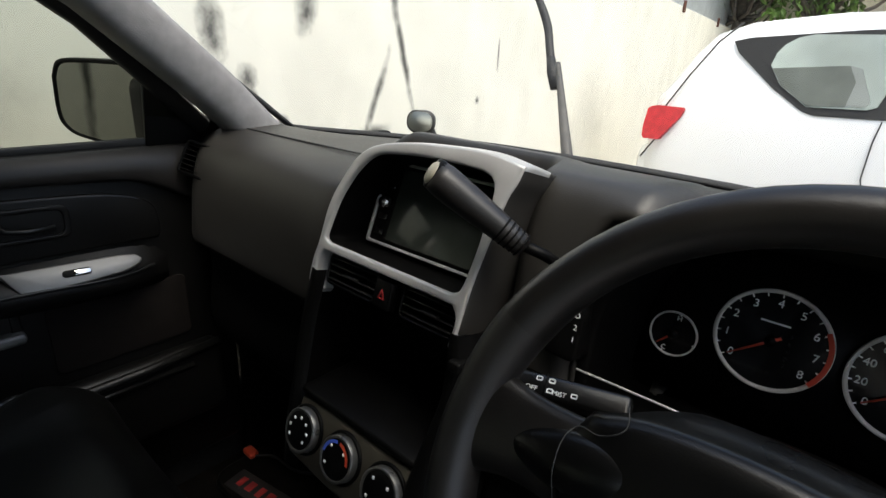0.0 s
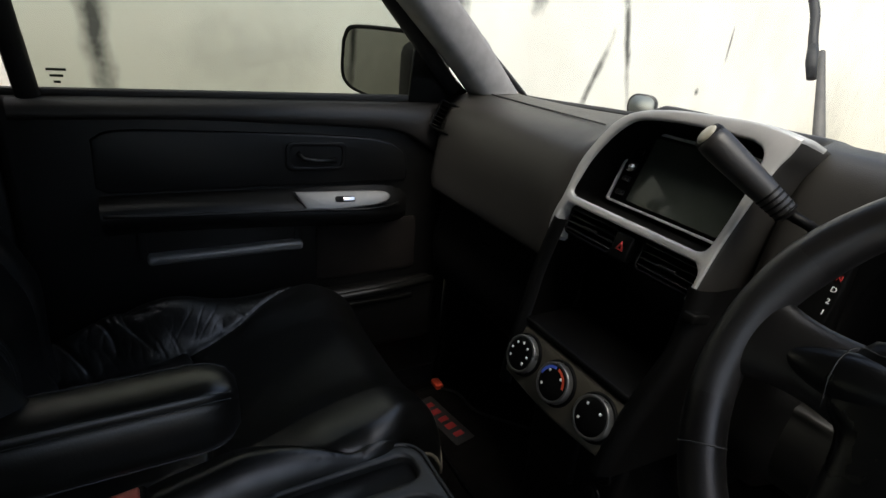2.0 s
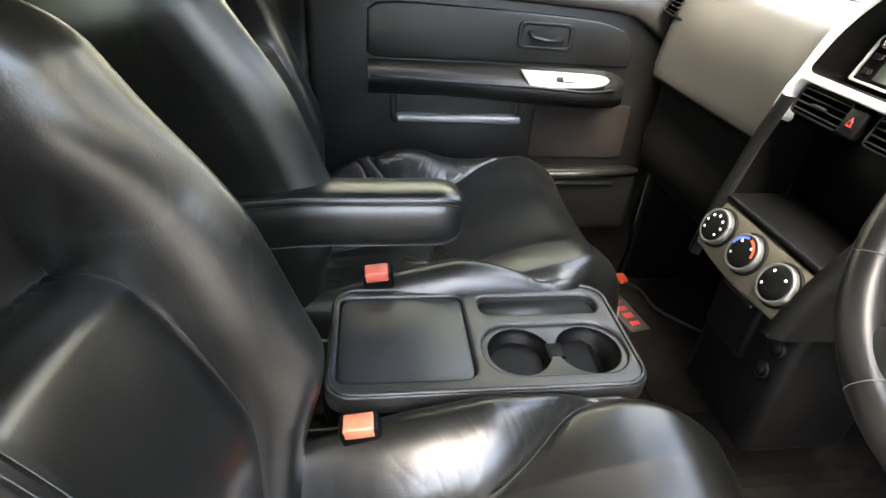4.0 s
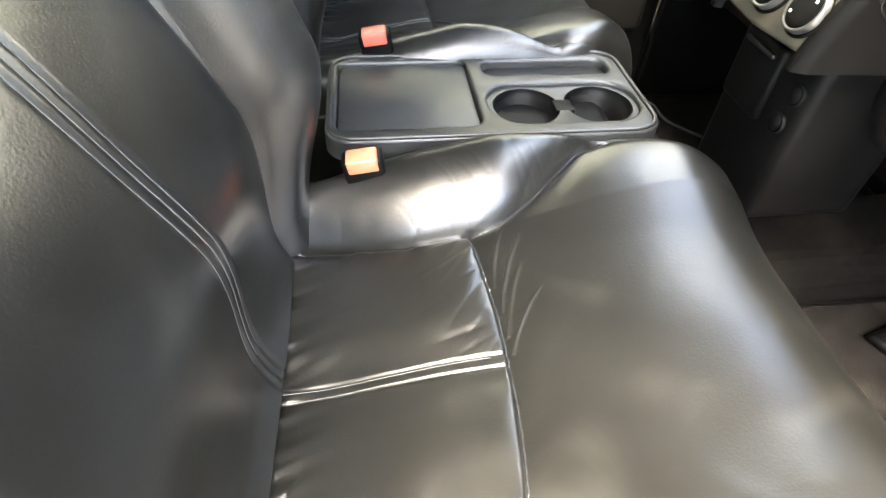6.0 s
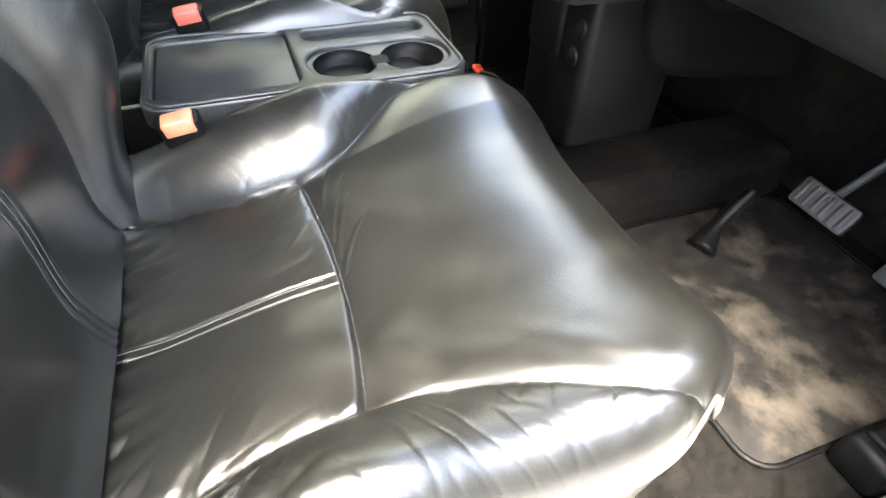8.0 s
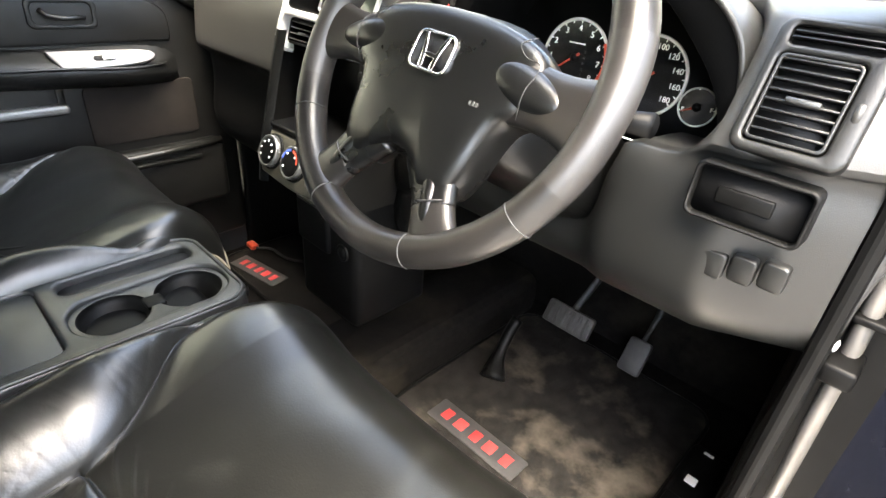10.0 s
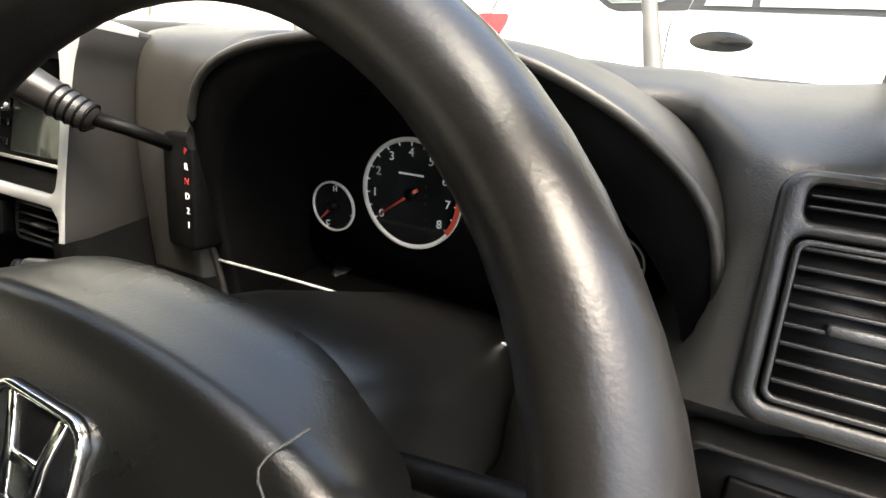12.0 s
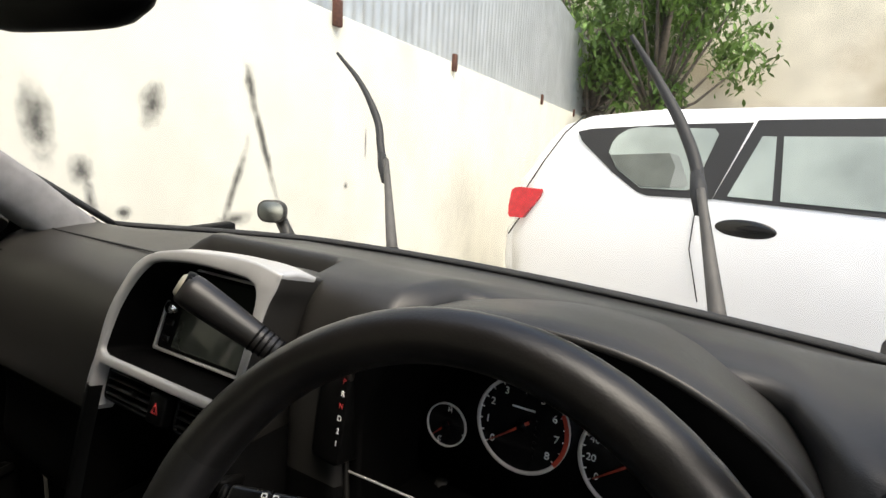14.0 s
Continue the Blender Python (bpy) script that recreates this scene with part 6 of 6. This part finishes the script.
    for i in range(3):
        part("glass_label", box((X - 0.017, 0.03 + 0.004 * i, 1.300 - 0.010 * i), (X - 0.0155, 0.058 - 0.005 * i, 1.304 - 0.010 * i), 0), DASH_LOW, w, smooth=False)
    part("corner_plate", prism([(0.69, 1.255), (0.84, 1.255), (0.84, 1.285), (0.70, 1.40)], 0.01, 0.002, Matrix(((0, 0, 1, X - 0.008), (1, 0, 0, 0), (0, 1, 0, 0), (0, 0, 0, 1)))), BLACK, t)
    return t


left_door()


def wing_mirror():
    t = thing("door_mirror", "black door mirror outside the passenger window", "mirror", at=(0, 0, 0))
    M = facing((-0.862, 0.69, 1.312), (0.5, -1, 0.02), (1, 0.45, 0)) @ Matrix.Diagonal((1.12, 1.12, 1.0, 1))
    face = spline([(-0.118, 0.052), (-0.100, 0.080), (-0.05, 0.086), (0.060, 0.086), (0.090, 0.080), (0.100, 0.055), (0.102, -0.030), (0.094, -0.066), (0.070, -0.076), (-0.060, -0.060), (-0.104, -0.044), (-0.120, -0.015), (-0.118, 0.052)], 48)[:-1]
    rings = []
    for z, f, dx in ((0.006, 0.965, 0), (0.004, 0.99, 0), (-0.004, 1.0, 0), (-0.03, 1.0, 0.003), (-0.07, 0.9, 0.016), (-0.1, 0.65, 0.035), (-0.115, 0.25, 0.05)):
        rings.append([M @ Vector((x * f + dx, y * f, z)) for x, y in face])
    part("housing", loft(rings, closed=True, cap=True), MIRROR_CASE, t)
    rings = [[M @ Vector((x * f, y * f, z)) for x, y in face] for f, z in ((0.985, 0.007), (0.93, 0.012), (0.885, 0.006))]
    part("rim", loft(rings, closed=True), BLACK, t)
    part("glass", ([tuple(M @ Vector((x * 0.90, y * 0.90, 0.0075))) for x, y in face], [], [tuple(range(len(face)))]), MIRROR_DIM, t, smooth=False)
    part("foot", box((-0.80, 0.70, 1.235), (-0.70, 0.80, 1.385), 0.03, 3), BLACK, t)


wing_mirror()
fm = thing("fender_mirror", "small round-cornered auxiliary mirror on the front wing", "mirror")
F = facing((-0.790, 1.54, 1.243), (0.55, -1, 0.1), (1, 0.4, 0)) @ Matrix.Diagonal((1.0, 0.95, 1.2, 1))
rings = [[F @ Vector((x * f, y * f, z)) for x, y in rounded(-0.045, -0.038, 0.045, 0.038, 0.032, 6)] for z, f in ((0.003, 0.95), (0, 1.0), (-0.02, 0.98), (-0.045, 0.7), (-0.055, 0.3))]
part("housing", loft(rings, closed=True, cap=True), DASH, fm)
part("glass", prism(rounded(-0.039, -0.032, 0.039, 0.032, 0.028, 6), 0.003, 0.0005, F @ Matrix.Translation((0, 0, 0.006))), MIRROR_DULL, fm)
part("stem", tube([F @ Vector((0.02, -0.03, -0.03)), F @ Vector((0.05, -0.09, -0.03)), F @ Vector((0.06, -0.2, -0.02))], [0.02, 0.022, 0.03], 10), DASH, fm)


def wiper(base, elbow, blade, label):
    """An arm pulled forward off the glass: flat tapered lever, then a rubber blade clipped to its end."""
    t = thing("wiper", label, "wiper", "windscreen wipers")
    line = spline([base, tuple((a + b) / 2 for a, b in zip(base, elbow)), elbow], 12)
    part("arm", tube(line, [0.0118 - 0.0058 * (i / 12) for i in range(13)], 10), WIPER, t, "grey arm, paler than its rubber blade")
    part("blade", tube(spline(blade, 24), [0.0065] + [0.0095] * 12 + [0.0095 - 0.0005 * i for i in range(12)], 10), RUBBER, t)
    a, b = Vector(blade[0]), Vector(blade[1])
    part("clip", tube([a, a + (b - a) * 0.45, a + (b - a) * 0.85], [0.010, 0.0135, 0.010], 8), RUBBER, t)
    part("pivot_cap", lathe([(0, 0.012), (0.012, 0.01), (0.016, 0)], 16, Matrix.Translation(base)), BLACK, t)


wiper((-0.081, 1.198, 1.270), (-0.213, 1.35, 1.440), [(-0.222, 1.362, 1.390), (-0.262, 1.395, 1.462), (-0.303, 1.432, 1.530), (-0.372, 1.452, 1.618), (-0.452, 1.455, 1.693)], "raised passenger-side windscreen wiper standing off the glass")
wiper((0.496, 1.118, 1.272), (0.443, 1.232, 1.438), [(0.447, 1.240, 1.403), (0.428, 1.285, 1.470), (0.394, 1.325, 1.534), (0.345, 1.350, 1.608), (0.293, 1.350, 1.681)], "raised driver-side windscreen wiper standing off the glass")

# rear-view mirror
rv = thing("rear_view_mirror", "black rear-view mirror at the top of the windscreen", "mirror")
rings = []
for i in range(13):
    a = -1 + 2 * i / 12
    f = max(0.05, 1 - abs(a) ** 5)
    rings.append([(-0.045 + a * 0.125, 0.62 + 0.022 * math.cos(q) * f + 0.02 * a, 1.600 + 0.034 * f * math.sin(q)) for q in [math.tau * j / 16 for j in range(16)]])
part("case", loft(rings, closed=True, cap=True), BLACK, rv)
part("stem", tube([(-0.03, 0.63, 1.62), (-0.02, 0.62, 1.66), (0.0, 0.55, 1.68)], 0.01, 8), BLACK, rv)

# ---- driver door, standing open, and the door opening ----
dd = thing("door_2", "dark lining of the driver door, standing open", "car door", kind="structure", at=(0.80, 0.98, 0))
dd.rotation_euler = (0, 0, radians(62))
sharp(part("lining", box((-0.03, -1.02, 0.48), (0.06, 0.02, 1.24), 0.02, 3), CAR_PAINT_DARK, dd), 50)
part("armrest", box((-0.09, -0.8, 0.98), (-0.02, -0.25, 1.05), 0.025, 3), DASH, dd)
part("map_pocket", box((-0.08, -0.75, 0.60), (-0.02, -0.12, 0.78), 0.02, 3), DASH, dd)
part("window_frame", tube([(0.01, -1.0, 1.22), (-0.04, -0.95, 1.5), (-0.09, -0.85, 1.62), (-0.09, -0.5, 1.62), (-0.03, -0.1, 1.28)], 0.02, 8), RUBBER, dd)
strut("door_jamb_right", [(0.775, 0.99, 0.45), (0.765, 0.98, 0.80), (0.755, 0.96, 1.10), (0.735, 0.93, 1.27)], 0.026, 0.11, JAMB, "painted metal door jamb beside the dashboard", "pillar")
part("jamb_seal", tube([(0.722, 0.62, 0.50), (0.722, 0.80, 0.56), (0.722, 0.90, 0.75), (0.735, 0.90, 1.0), (0.757, 0.92, 1.18), (0.757, 0.86, 1.27), (0.685, 0.56, 1.53)], 0.011, 10), RUBBER)
tagged(bpy.data.objects["jamb_seal"], "black rubber seal round the driver door opening", "door seal", "", "structure")
setting("side_sill_right", box((0.715, -1.6, 0.40), (0.82, 1.0, 0.52), 0.03, 4), SILL, "painted body sill under the driver door", "sill")

# Filler plates added to hide the bright gap beside the dashboard.
setting("jamb_panel", box((0.728, 0.94, 0.42), (0.83, 0.99, 1.275), 0.008), BLACK, "added black filler panel between the dashboard and the door hinge", "panel")
setting("cowl_side_right", box((0.722, 0.74, 0.55), (0.742, 0.95, 1.262), 0.008), DOOR, "added black filler at the end of the dashboard", "panel")

# hinge check strap and striker on the jamb
hg = thing("check_strap", "steel door check strap on the jamb", "hinge")
part("strap", box((0.745, 0.905, 0.972), (0.79, 0.93, 0.983), 0.004), BLACK, hg)
part("bolt", lathe([(0, 0.012), (0.009, 0.011), (0.011, 0)], 14, facing((0.742, 0.915, 0.93), (-1, -0.6, 0.2))), SILVER, hg)
part("bracket", box((0.74, 0.88, 0.89), (0.78, 0.95, 0.92), 0.006), BLACK, hg)
# release lever on the sill
fl = thing("fuel_lid_lever", "black floor lever with a white pump mark by the sill", "lever")
part("housing", box((0.625, 0.84, 0.444), (0.70, 1.08, 0.52), 0.014, 3), BLACK, fl)
part("lever", box((0.635, 0.86, 0.518), (0.69, 0.92, 0.530), 0.005), BLACK, fl)
part("mark", box((0.648, 0.965, 0.5195), (0.668, 0.985, 0.5215), 0.001), WHITE, fl)
part("mark", box((0.650, 1.055, 0.5195), (0.668, 1.062, 0.5215), 0.001), WHITE, fl)
# parking-brake foot bracket beside the tunnel
pb = thing("foot_bracket", "dark moulded bracket beside the brake pedal", "bracket")
part("post", tube(spline([(0.19, 1.05, 0.575), (0.19, 1.02, 0.54), (0.197, 0.985, 0.50), (0.212, 0.95, 0.464)], 14), [0.014] * 9 + [0.015, 0.017, 0.02, 0.024, 0.028, 0.030], 14), DOOR, pb)
setting("center_tunnel", box((-0.12, 0.50, 0.42), (0.10, 1.3, 0.56), 0.05, 4), CARPET, "carpeted hump under the centre stack", "floor")

for s, side in ((-1, "left"), (1, "right")):
    setting("front_wing_" + side, box((s * 0.82 - 0.05, 1.0, 0.45), (s * 0.82 + 0.05, 1.95, 0.86), 0.04, 3), CAR_PAINT, "beige silver front wing of the car", "car wing")
# loose wire in the passenger footwell
wire = thing("loose_wire", "thin black wire with an orange plug on the footwell floor", "wire")
part("lead", tube(spline([(-0.66, 0.83, 0.458), (-0.62, 0.86, 0.462), (-0.55, 0.87, 0.458), (-0.50, 0.90, 0.458), (-0.42, 0.97, 0.458)], 24), 0.004, 6), RUBBER, wire)
part("plug", box((-0.70, 0.815, 0.452), (-0.66, 0.84, 0.468), 0.005), RED_PLASTIC, wire)
